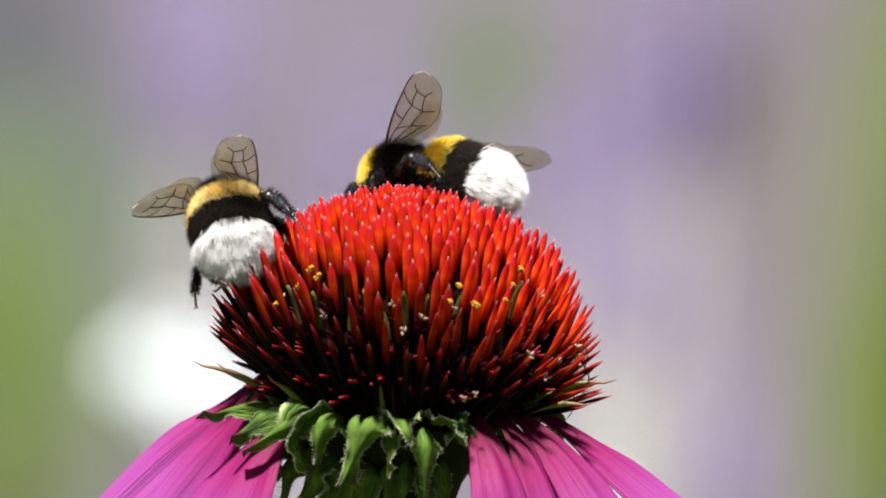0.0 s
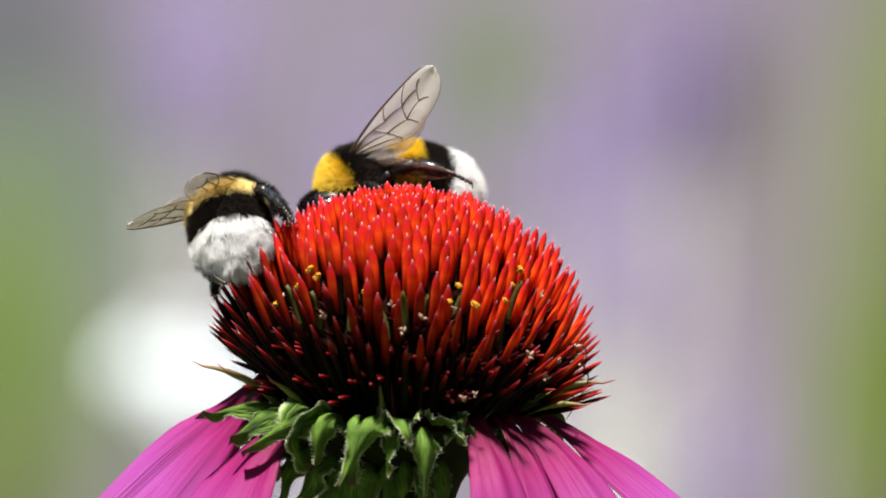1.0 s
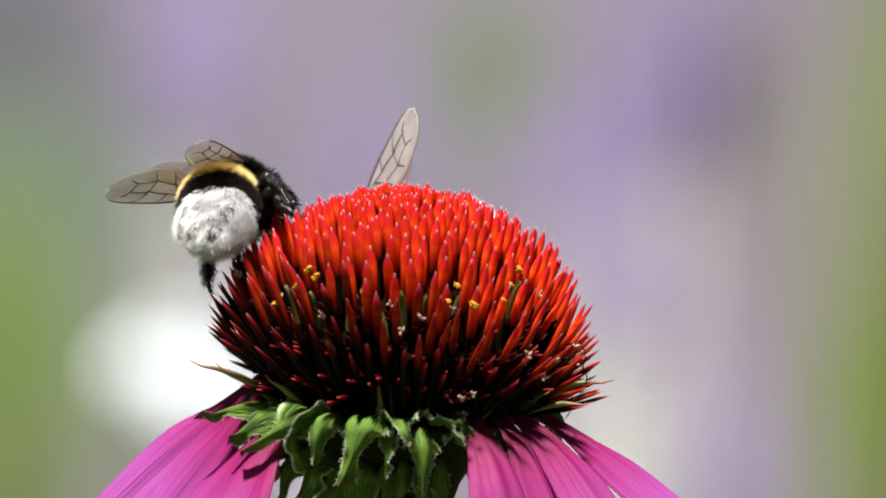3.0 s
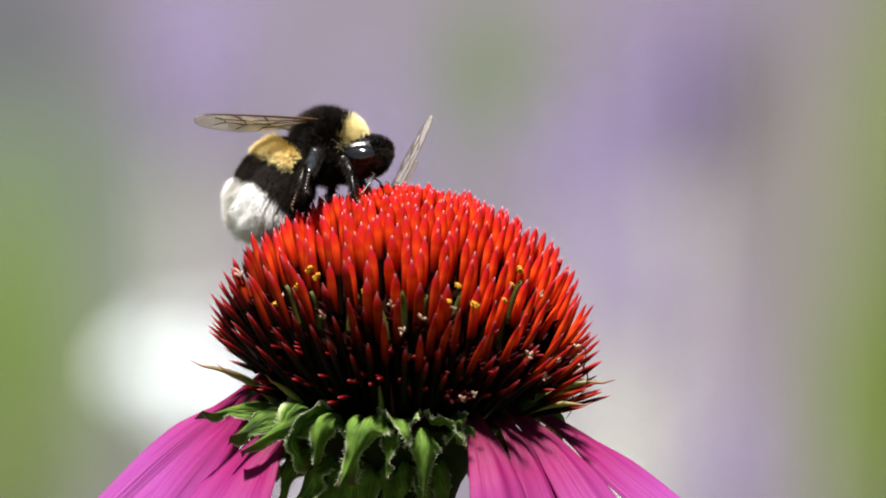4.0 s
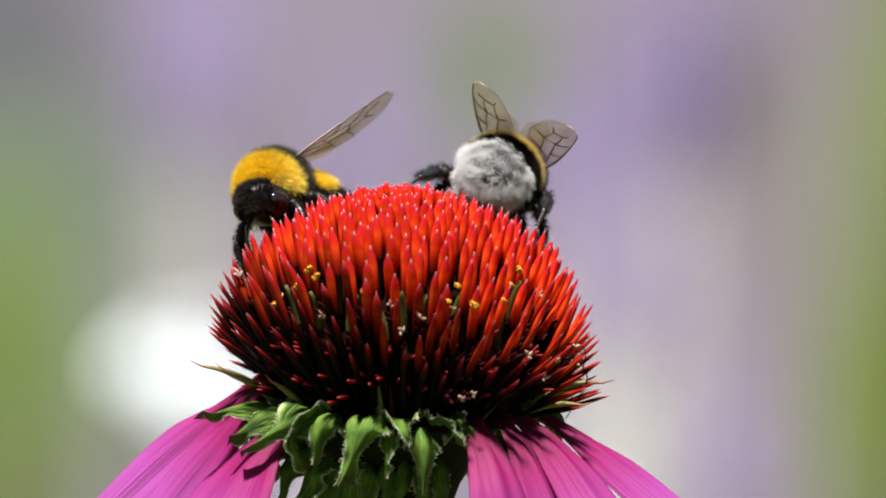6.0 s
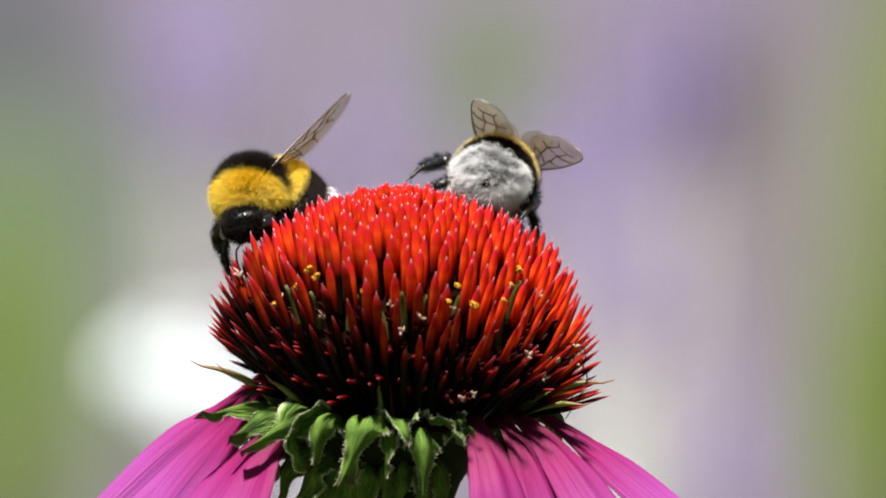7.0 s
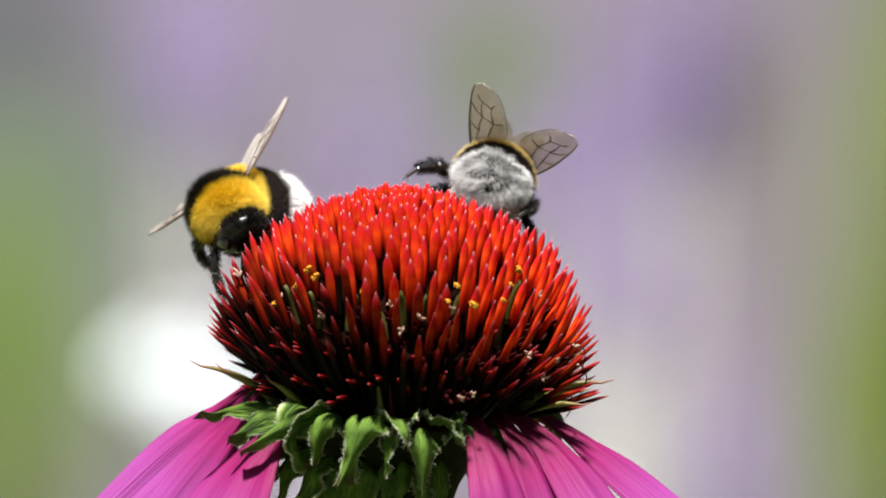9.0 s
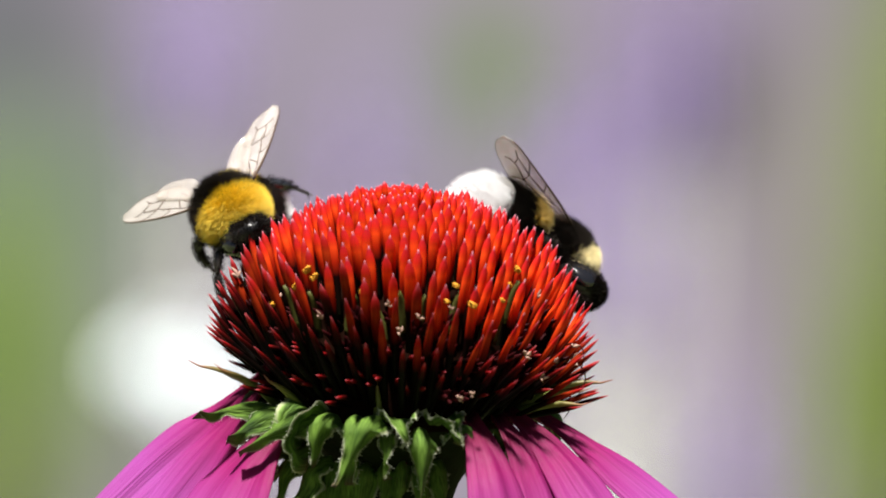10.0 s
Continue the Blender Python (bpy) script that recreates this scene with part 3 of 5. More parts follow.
    # petals
    for start, deg, L, w, sway, roll, tw, slopes in PETALS:
        spine = bent_spine(start, radians(deg), slopes, L, sway, tw, roll)
        ridge = rnd.uniform(0, 6)
        me = blade("petal", spine, lambda t: w * (0.24 + 0.76 * math.sin(math.pi / 2 * min(1.0, t / 0.34)) ** 1.3) * (1 - 0.75 * max(0, t - 0.8) ** 1.5 * 6),
                   lambda t, u: (0.32 * math.cos(u * 7.4 + 0.3 * math.sin(ridge)) - 1.2 * u * u) * min(1, 0.3 + 2 * t) + 1.2 * abs(u) * max(0, 1 - 6 * t) + 0.25 * math.sin(9 * t + ridge) * u, 0.45, 36, 20)
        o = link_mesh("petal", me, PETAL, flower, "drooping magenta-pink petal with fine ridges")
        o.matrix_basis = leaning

    # green bracts curling down under the cone: those of the open side one by one, the rest in loose rows
    bracts = [((r0, z0), deg, L, w, sway, tw, cup, slopes) for r0, z0, deg, L, w, sway, tw, cup, slopes in BRACTS]
    for row, (count, r0, z0, L, w) in enumerate(((22, 12.3, 0.2, 9.4, 2.5), (20, 9.4, -3.6, 8.4, 1.8))):
        for k in range(count):
            deg = 360 * (k + rnd.uniform(-0.2, 0.2)) / count
            if 0 < deg < 182:
                bracts.append(((r0, z0), deg, L * rnd.uniform(0.85, 1.1), w * rnd.uniform(0.88, 1.1), rnd.uniform(-2, 2), rnd.uniform(-0.7, 0.7), rnd.uniform(0.7, 1.5),
                               (rnd.uniform(20, 40) - row * 20, rnd.uniform(-32, -10), rnd.uniform(-110, -90), rnd.uniform(-110, -60))))
    for start, deg, L, ww, sway, tw, cup, slopes in bracts:
        spine = bent_spine(start, radians(deg), slopes, L, sway, tw)
        ph = rnd.uniform(0, 6)

        def half(t):
            return ww * (0.80 + 0.36 * math.sin(math.pi * min(1, t * 1.45))) * (1 - t ** 1.5) ** 0.9 + 0.04

        def relief(t, u):
            return (-cup * u * u * (1 - 0.4 * t) + 0.45 * math.sin(5 * t + ph) * u + 0.30 * math.exp(-(u * 5) ** 2) - 0.16 * math.cos(u * 10)
                    + (0.34 * math.sin(15 * t + ph + 1.4 * u) + 0.18 * math.sin(29 * t + 2 * ph)) * u * u + 0.5 * max(0, abs(u) - 0.72) * math.sin(9 * t + ph))
        o = link_mesh("bract", blade("bract", spine, half, relief, 0.3, 28, 12), BRACT, flower, "curled green bract with pale hairy edges")
        o.matrix_basis = leaning
        v2, f2 = [], []
        for i in range(150):
            t = (i // 2 + rnd.random()) / 75 * 0.97
            u = 1 if i % 2 else -1
            p, nn, side = spine(t)
            q = p + side * (u * half(t)) + nn * relief(t, u)
            e = q + side * (u * rnd.uniform(0.05, 0.26)) + nn * rnd.uniform(-0.15, 0.15) + Vector((rnd.gauss(0, 0.12), rnd.gauss(0, 0.12), rnd.gauss(0, 0.12)))
            vv, ff, aa = tube_data([q, e], [0.032, 0.010], 3)
            o2 = len(v2)
            v2 += vv
            f2 += [tuple(x + o2 for x in g) for g in ff]
        h = link_mesh("hair_fringe", mesh("hair_fringe", v2, f2), HAIR, o)
        tagged(h, kind="stuff")

    v, f = [], []
    rec = [(10.4, -1.4), (8.8, -3.6), (7.0, -6.4), (5.4, -9.0), (4.6, -11.5), (3.3, -14.5), (2.6, -15.0)]
    for r, z in rec:
        for k in range(28):
            a = 2 * math.pi * k / 28
            w = 1 + 0.05 * math.sin(7 * a + z)
            v.append((r * w * math.cos(a), r * w * math.sin(a), z))
    for i in range(len(rec) - 1):
        for k in range(28):
            f.append((i * 28 + k, (i + 1) * 28 + k, (i + 1) * 28 + (k + 1) % 28, i * 28 + (k + 1) % 28))
    link_mesh("receptacle", mesh("receptacle", v, f), STEM, flower, "dark green base under the cone").matrix_basis = base

    # stem
    pts, rad = [], []
    for i in range(30):
        z = -3.0 - (HEAD_Z / MM - 3.0) * i / 29
        pts.append((3.0 * math.sin(i * 0.22) - 0.3, 2.0 * math.sin(i * 0.3), z))
        rad.append(4.6 if i == 0 else 3.0 - 0.2 * math.sin(i) + i * 0.03)
    v, f, al = tube_data(pts, rad, 14)
    st = link_mesh("stem", mesh("stem", v, f), STEM, flower, "rough dark green flower stem")
    st.matrix_basis = base
    return flower


# Root (radius, height), heading round the stem (0 east, -90 towards the viewer), length, half width, sideways sway, roll, twist, slopes.
PETALS = [((12.8, 0.2), -59, 44, 3.8, 0, 0, 0.1, (-28, -72, -78, -81)), ((12.6, 0.1), -42, 44, 3.1, 0.6, 0.2, -0.1, (-28, -60, -66, -70, -74)), ((12.6, 0.4), -32, 46, 3.6, 0, 0.35, 0.1, (-20, -45, -51, -55, -60)),
          ((12.8, 0.4), -13, 47, 3.6, 0, 0.4, 0.0, (-16, -32, -41, -47, -52)), ((13.2, 3.0), 180, 46, 3.2, 0, -0.7, 0.0, (-42, -41, -48, -53, -57, -58)), ((13.0, 2.0), 190, 46, 3.3, 0, -0.6, -0.1, (-46, -54, -60, -64, -68)),
          ((12.2, -1.9), 209, 42, 6.2, 0, -0.3, 0.1, (-34, -58, -66, -71, -75)), ((11.0, -3.0), 164, 44, 4.6, -2, 0, 0.0, (-5, -56, -66, -72))]

# Root radius and height, heading, length, half width, sideways sway, twist, cup, slopes.
BRACTS = [(12.3, -1.5, 201, 10.2, 1.1, 0.5, -0.8, 1.2, (34, 8, -10, -18, 22)), (12.3, -1.3, 211, 8.8, 2.0, -0.4, -0.6, 1.6, (38, 2, -36, -40, -14)), (12.4, -1.1, 229, 8.4, 1.9, -5.0, -0.5, 1.5, (32, -8, -44, -54, -60)),
          (12.4, -0.9, 228, 8.8, 1.6, 0.4, 0.5, -1.5, (30, -14, -88, -116, -200)), (12.5, -0.8, 239, 8.4, 1.9, -0.8, -0.4, 1.7, (34, -8, -84, -110, -90)), (12.5, -0.7, 251, 10.0, 1.5, 0.4, 0.5, 1.5, (32, -14, -86, -104, -86)),
          (12.5, -0.6, 259, 11.0, 2.0, -3.0, -0.5, 1.6, (32, -10, -84, -104, -90)), (12.6, -0.6, 269, 4.6, 1.9, 1.6, 0.5, -1.0, (28, 2, -50, -120)), (12.4, -1.2, 279, 9.6, 1.7, 0.3, 0.2, 1.8, (22, -26, -90, -104, -98)),
          (12.6, -0.5, 288, 4.4, 1.8, 0.9, -0.5, -1.1, (26, 2, -46, -100)), (12.4, -0.7, 297, 5.4, 1.7, 0.8, -0.5, 1.5, (24, -6, -74, -112)), (12.2, -1.2, 265, 6.6, 0.7, 0.2, 0.6, 0.6, (12, -60, -100, -96)),
          (10.2, -3.6, 204, 8.2, 1.3, 0.2, 0.8, 1.5, (10, -12, -50, -100, -180)), (9.8, -4.4, 213, 8.4, 1.4, 0.0, -0.8, 1.6, (6, -24, -64, -92, -40)), (9.4, -5.2, 223, 8.6, 1.4, 0.5, 0.8, 1.5, (0, -36, -74, -40, 20)),
          (9.0, -5.6, 230, 10.0, 1.7, 0.6, 0.3, 1.3, (-30, -76, -94, -92, -80)), (8.8, -5.8, 221, 9.4, 1.5, 0.8, -0.4, 1.3, (-30, -70, -90, -92, -80)), (8.0, -5.4, 248, 10.0, 1.6, 0.2, -0.3, 1.3, (-30, -80, -96, -92, -88)),
          (8.6, -4.8, 238, 7.4, 1.2, 1.0, 0.5, 1.4, (-20, -70, -100, -96, -80)), (7.6, -5.2, 262, 7.4, 1.3, 0.5, 0.4, 1.4, (-20, -80, -100, -92, -84)), (7.8, -5.0, 274, 7.4, 1.1, -0.6, -0.6, 1.2, (-20, -76, -98, -96, -40)),
          (7.8, -4.8, 288, 8.0, 1.2, 0.3, 0.5, 1.4, (-20, -76, -98, -98, -92)), (8.0, -4.6, 300, 8.4, 1.1, 0.4, -0.4, 1.4, (-20, -70, -96, -94, -92))]


# ---- bumblebees ----
def revolve(name, prof, squash_z=1.0, n=28, wobble=0.0):
    verts, faces = [], []
    for x, r in prof:
        for k in range(n):
            a = 2 * math.pi * k / n
            w = 1 + wobble * noise.noise(Vector((x, 2 * math.cos(a), 2 * math.sin(a))))
            verts.append((x, r * w * math.cos(a), r * w * math.sin(a) * squash_z))
    for i in range(len(prof) - 1):
        for k in range(n):
            k2 = (k + 1) % n
            faces.append((i * n + k, i * n + k2, (i + 1) * n + k2, (i + 1) * n + k))
    faces.append(tuple(reversed(range(n))))
    faces.append(tuple(range((len(prof) - 1) * n, len(prof) * n)))
    return mesh(name, verts, faces)


def fur(name, prof, squash_z, x0, x1, per_mm2, length, back, rnd, width=0.04, jitter=0.2, keep=None, clump=0.0):
    """Short hairs on a body of revolution between x0 and x1, combed backwards; clump draws them into tufts that lean together."""
    xs = [p[0] for p in prof]
    rs = [p[1] for p in prof]
    if xs[0] > xs[-1]:
        xs, rs = xs[::-1], rs[::-1]
    fine = np.linspace(x0, x1, 120)
    rr = np.interp(fine, xs, rs)
    slope = np.gradient(rr, fine)
    area = 2 * math.pi * rr * np.sqrt(1 + np.minimum(slope ** 2, 25))
    cum = np.concatenate([[0], np.cumsum((area[1:] + area[:-1]) / 2 * np.diff(fine))])
    count = int(abs(cum[-1]) * per_mm2)
    v, f, al = [], [], []
    for i in range(count):
        x = float(np.interp(rnd.random() * cum[-1], cum, fine))
        a = rnd.uniform(0, 2 * math.pi)
        if keep and rnd.random() > keep(x, a):
            continue
        r = float(np.interp(x, xs, rs))
        sl = max(-4.0, min(4.0, float(np.interp(x, fine, slope))))
        nrm = Vector((-sl, math.cos(a), math.sin(a) / squash_z)).normalized()
        p = Vector((x, r * math.cos(a), r * math.sin(a) * squash_z)) - nrm * 0.12
        ln = length * rnd.uniform(0.6, 1.15)
        d = (nrm + Vector((-back, 0, 0)) + Vector((rnd.gauss(0, jitter), rnd.gauss(0, jitter), rnd.gauss(0, jitter)))).normalized()
        if clump:
            d = (d + clump * noise.noise_vector(p * 0.9)).normalized()
        e = d.cross(Vector((0.3, 0.5, 0.8))).normalized()
        g = d.cross(e)
        w = width * rnd.uniform(0.7, 1.2)
        mid = p + d * ln * 0.55 + nrm * 0.04
        tip = p + d * ln + Vector((-back * 0.15 * ln, 0, -0.03 * ln))
        o = len(v)
        v += [p + e * w, p - e * w * 0.5 + g * w * 0.87, p - e * w * 0.5 - g * w * 0.87,
              mid + e * w * 0.6, mid - e * w * 0.3 + g * w * 0.5, mid - e * w * 0.3 - g * w * 0.5, tip]
        f += [(o, o + 1, o + 4, o + 3), (o + 1, o + 2, o + 5, o + 4), (o + 2, o, o + 3, o + 5), (o + 3, o + 4, o + 6), (o + 4, o + 5, o + 6), (o + 5, o + 3, o + 6)]
        al += [0, 0, 0, 0.55, 0.55, 0.55, 1]
    return mesh(name, v, f, False, (("along", al),))


ABDOMEN = [(0.6, 0.3), (0.2, 1.3), (-0.6, 2.5), (-1.8, 3.5), (-3.2, 4.05), (-4.8, 4.25), (-6.4, 4.1), (-8.0, 3.55), (-9.4, 2.6), (-10.3, 1.6), (-10.8, 0.8), (-10.95, 0.2)]
THORAX = [(3.6, 0.3), (3.35, 1.4), (2.7, 2.4), (1.6, 3.2), (0.2, 3.6), (-1.2, 3.45), (-2.4, 2.75), (-3.1, 1.8), (-3.4, 0.3)]
HEAD = [(2.6, 0.35), (2.4, 1.45), (1.7, 2.4), (0.4, 3.0), (-0.6, 3.0), (-1.4, 2.2), (-1.9, 0.45)]

# Wing veins: along and across at both ends (across: 1 leading edge, 0 trailing edge).
VEINS = [(0.0, 0.8, 0.42, 0.72), (0.42, 0.72, 0.50, 0.98), (0.42, 0.72, 0.60, 0.66), (0.60, 0.66, 0.74, 0.97), (0.30, 0.74, 0.36, 0.42), (0.36, 0.42, 0.55, 0.38),
         (0.55, 0.38, 0.60, 0.66), (0.55, 0.38, 0.72, 0.42), (0.72, 0.42, 0.78, 0.66), (0.60, 0.66, 0.78, 0.66), (0.0, 0.5, 0.36, 0.42), (0.36, 0.42, 0.42, 0.08),
         (0.55, 0.38, 0.60, 0.12), (0.72, 0.42, 0.80, 0.25), (0.0, 0.25, 0.40, 0.18), (0.78, 0.66, 0.86, 0.78)]


def wing_edges(t, length, broad):
    """Leading and trailing edge at t along the wing: narrow at the root, broadest past the middle, with a round tip."""
    tip = max(0.0, (t - 0.50) / 0.50)
    last = max(0.0, (t - 0.80) / 0.20)
    lead = 0.05 * length * math.sin(math.pi * min(1, t * 0.95)) * (1 - 0.6 * t) - broad * 0.20 * (1 - math.sqrt(max(0.0, 1 - last ** 2.2)))
    trail = -broad * (0.10 + 0.90 * math.sin(math.pi / 2 * min(1, t / 0.58)) ** 1.35) * (1 - 0.36 * tip ** 1.8 - 0.36 * (1 - math.sqrt(max(0.0, 1 - last ** 2.2))))
    return lead, min(trail + 0.03 * length * math.sin(math.pi * t), lead - 0.03)


def wing_mesh(name, length, broad, side, flute):
    verts, faces, rows, cols = [], [], 26, 8
    for layer in (0.018, -0.018):
        for i in range(rows + 1):
            t = i / rows
            a, b = wing_edges(t, length, broad)
            for j in range(cols + 1):
                c = j / cols
                verts.append((t * length, (a + (b - a) * c), flute * math.sin(c * 9) * (0.3 + t) * 0.12 - 0.5 * t * t + layer))
    n = (rows + 1) * (cols + 1)
    for i in range(rows):
        for j in range(cols):
            a = i * (cols + 1) + j
            q = (a, a + 1, a + cols + 2, a + cols + 1)
            faces += [q, tuple(k + n for k in reversed(q))]
    rim = [j for j in range(cols + 1)] + [i * (cols + 1) + cols for i in range(1, rows + 1)]
    rim += [rows * (cols + 1) + j for j in range(cols - 1, -1, -1)] + [i * (cols + 1) for i in range(rows - 1, 0, -1)]
    for k in range(len(rim)):
        a, b = rim[k], rim[(k + 1) % len(rim)]
        faces.append((b, a, a + n, b + n))
    verts = [(v[0], v[1] * side, v[2]) for v in verts]
    return mesh(name, verts, faces)


def wing_veins(name, length, broad, side, flute):
    def at(t, c):
        a, b = wing_edges(t, length, broad)
        k = 1 - c
        return (t * length, (a + (b - a) * k) * side, flute * math.sin(k * 9) * (0.3 + t) * 0.12 - 0.5 * t * t)
    pieces = []
    for t0, c0, t1, c1 in VEINS:
        pts = [at(t0 + (t1 - t0) * i / 4, c0 + (c1 - c0) * i / 4 + 0.03 * math.sin(math.pi * i / 4)) for i in range(5)]
        pieces.append(tube_data(pts, [0.085, 0.08, 0.075, 0.07, 0.06], 5))
    pieces.append(tube_data([at(i / 20, 1.0) for i in range(20)], [0.17 - 0.005 * i for i in range(20)], 5))
    pieces.append(tube_data([at(0.99 - i / 20, 0.0) for i in range(18)], [0.035] * 18, 4))
    v, f, al = join_data(pieces)
    return mesh(name, v, f)


def leg_meshes(kind, side):
    """Hip at the origin; x forward, y outwards, z up."""
    if kind == "hind":
        j = [(0, 0, 0), (-1.6, 2.4, 0.4), (-4.6, 3.6, -1.0), (-7.2, 4.0, -4.4), (-8.4, 4.0, -6.8)]
        r = (0.55, 0.62, 0.85, 0.42, 0.20)
    elif kind == "middle":
        j = [(0, 0, 0), (-0.4, 2.8, 0.6), (-0.9, 4.6, -1.8), (-1.2, 5.3, -4.8), (-1.6, 5.6, -6.8)]
        r = (0.5, 0.55, 0.5, 0.34, 0.16)
    else:
        j = [(0, 0, 0), (1.2, 2.0, 0.2), (2.6, 3.2, -2.0), (3.4, 3.4, -4.6), (4.2, 3.4, -6.2)]
        r = (0.45, 0.5, 0.42, 0.3, 0.14)
    j = [Vector((x, y * side, z)) for x, y, z in j]
    def limb(a, b, r0, r1):
        return tube_data([a, a.lerp(b, 0.12), a.lerp(b, 0.5), a.lerp(b, 0.88), b], [r0 * 0.5, r0 * 0.85, (r0 + r1) * 0.56, r1 * 0.9, r1 * 0.5], 8)
    v, f, al = join_data([limb(j[0], j[1], r[0], r[1]), limb(j[1], j[2], r[1] * 0.85, r[2])])
    thigh = mesh("leg", v, f)
    v, f, al = join_data([limb(j[2], j[3], r[2], r[3])])
    shin = mesh("shin", v, f)
    segs = []
    for i in range(5):
        segs.append(limb(j[3].lerp(j[4], i / 5), j[3].lerp(j[4], (i + 1) / 5), r[4] * 1.3, r[4] * 1.1))
    for s in (-1, 1):
        segs.append(tube_data([j[4], j[4] + Vector((0.25, 0.25 * s, -0.3)), j[4] + Vector((0.2, 0.35 * s, -0.6))], [0.1, 0.07, 0.02], 5))
    v, f, al = join_data(segs)
    foot = mesh("foot", v, f)
    rnd = random.Random(3)
    v, f = [], []
    for i in range(600):
        k = rnd.choice((0, 1, 1, 2, 2, 2))
        t = rnd.random()
        p = j[k].lerp(j[k + 1], t)
        rr = r[k] * (1 - t) + r[k + 1] * t
        ax = (j[k + 1] - j[k]).normalized()
        d = Vector((rnd.gauss(0, 1), rnd.gauss(0, 1), rnd.gauss(0, 1)))
        d = (d - ax * d.dot(ax)).normalized()
        vv, ff, _ = tube_data([p + d * rr * 0.8, p + d * (rr + rnd.uniform(0.2, 0.55)) + ax * rnd.uniform(0.2, 0.6)], [0.04, 0.012], 3)
        o = len(v)
        v += vv
        f += [tuple(x + o for x in g) for g in ff]
    return thigh, shin, foot, mesh("leg_hair", v, f, False, (("along", [0.5] * len(v)),))


HIPS = {"front": (1.8, 1.4, -2.5), "middle": (0.2, 1.8, -2.9), "hind": (-1.6, 1.6, -2.8)}
WING_ROOT = (-0.3, 3.0, 2.2)
WAIST = (-3.0, 0, -0.3)
NECK = (3.55, 0, -1.15)


def tail_cover(x, a, seed):
    """Share of white hairs on the tail: full towards the sides and the tip, thin in uneven bands across the back."""
    n = noise.noise(Vector((x * 0.75, 1.2 * math.cos(a), 1.2 * math.sin(a) + seed)))
    edge = 1.0 if x < -6.9 + 0.35 * math.sin(3 * a) else 0.35
    return min(1.0, max(0.30, 0.70 + 1.0 * n + 0.25 * abs(math.cos(a)))) * edge


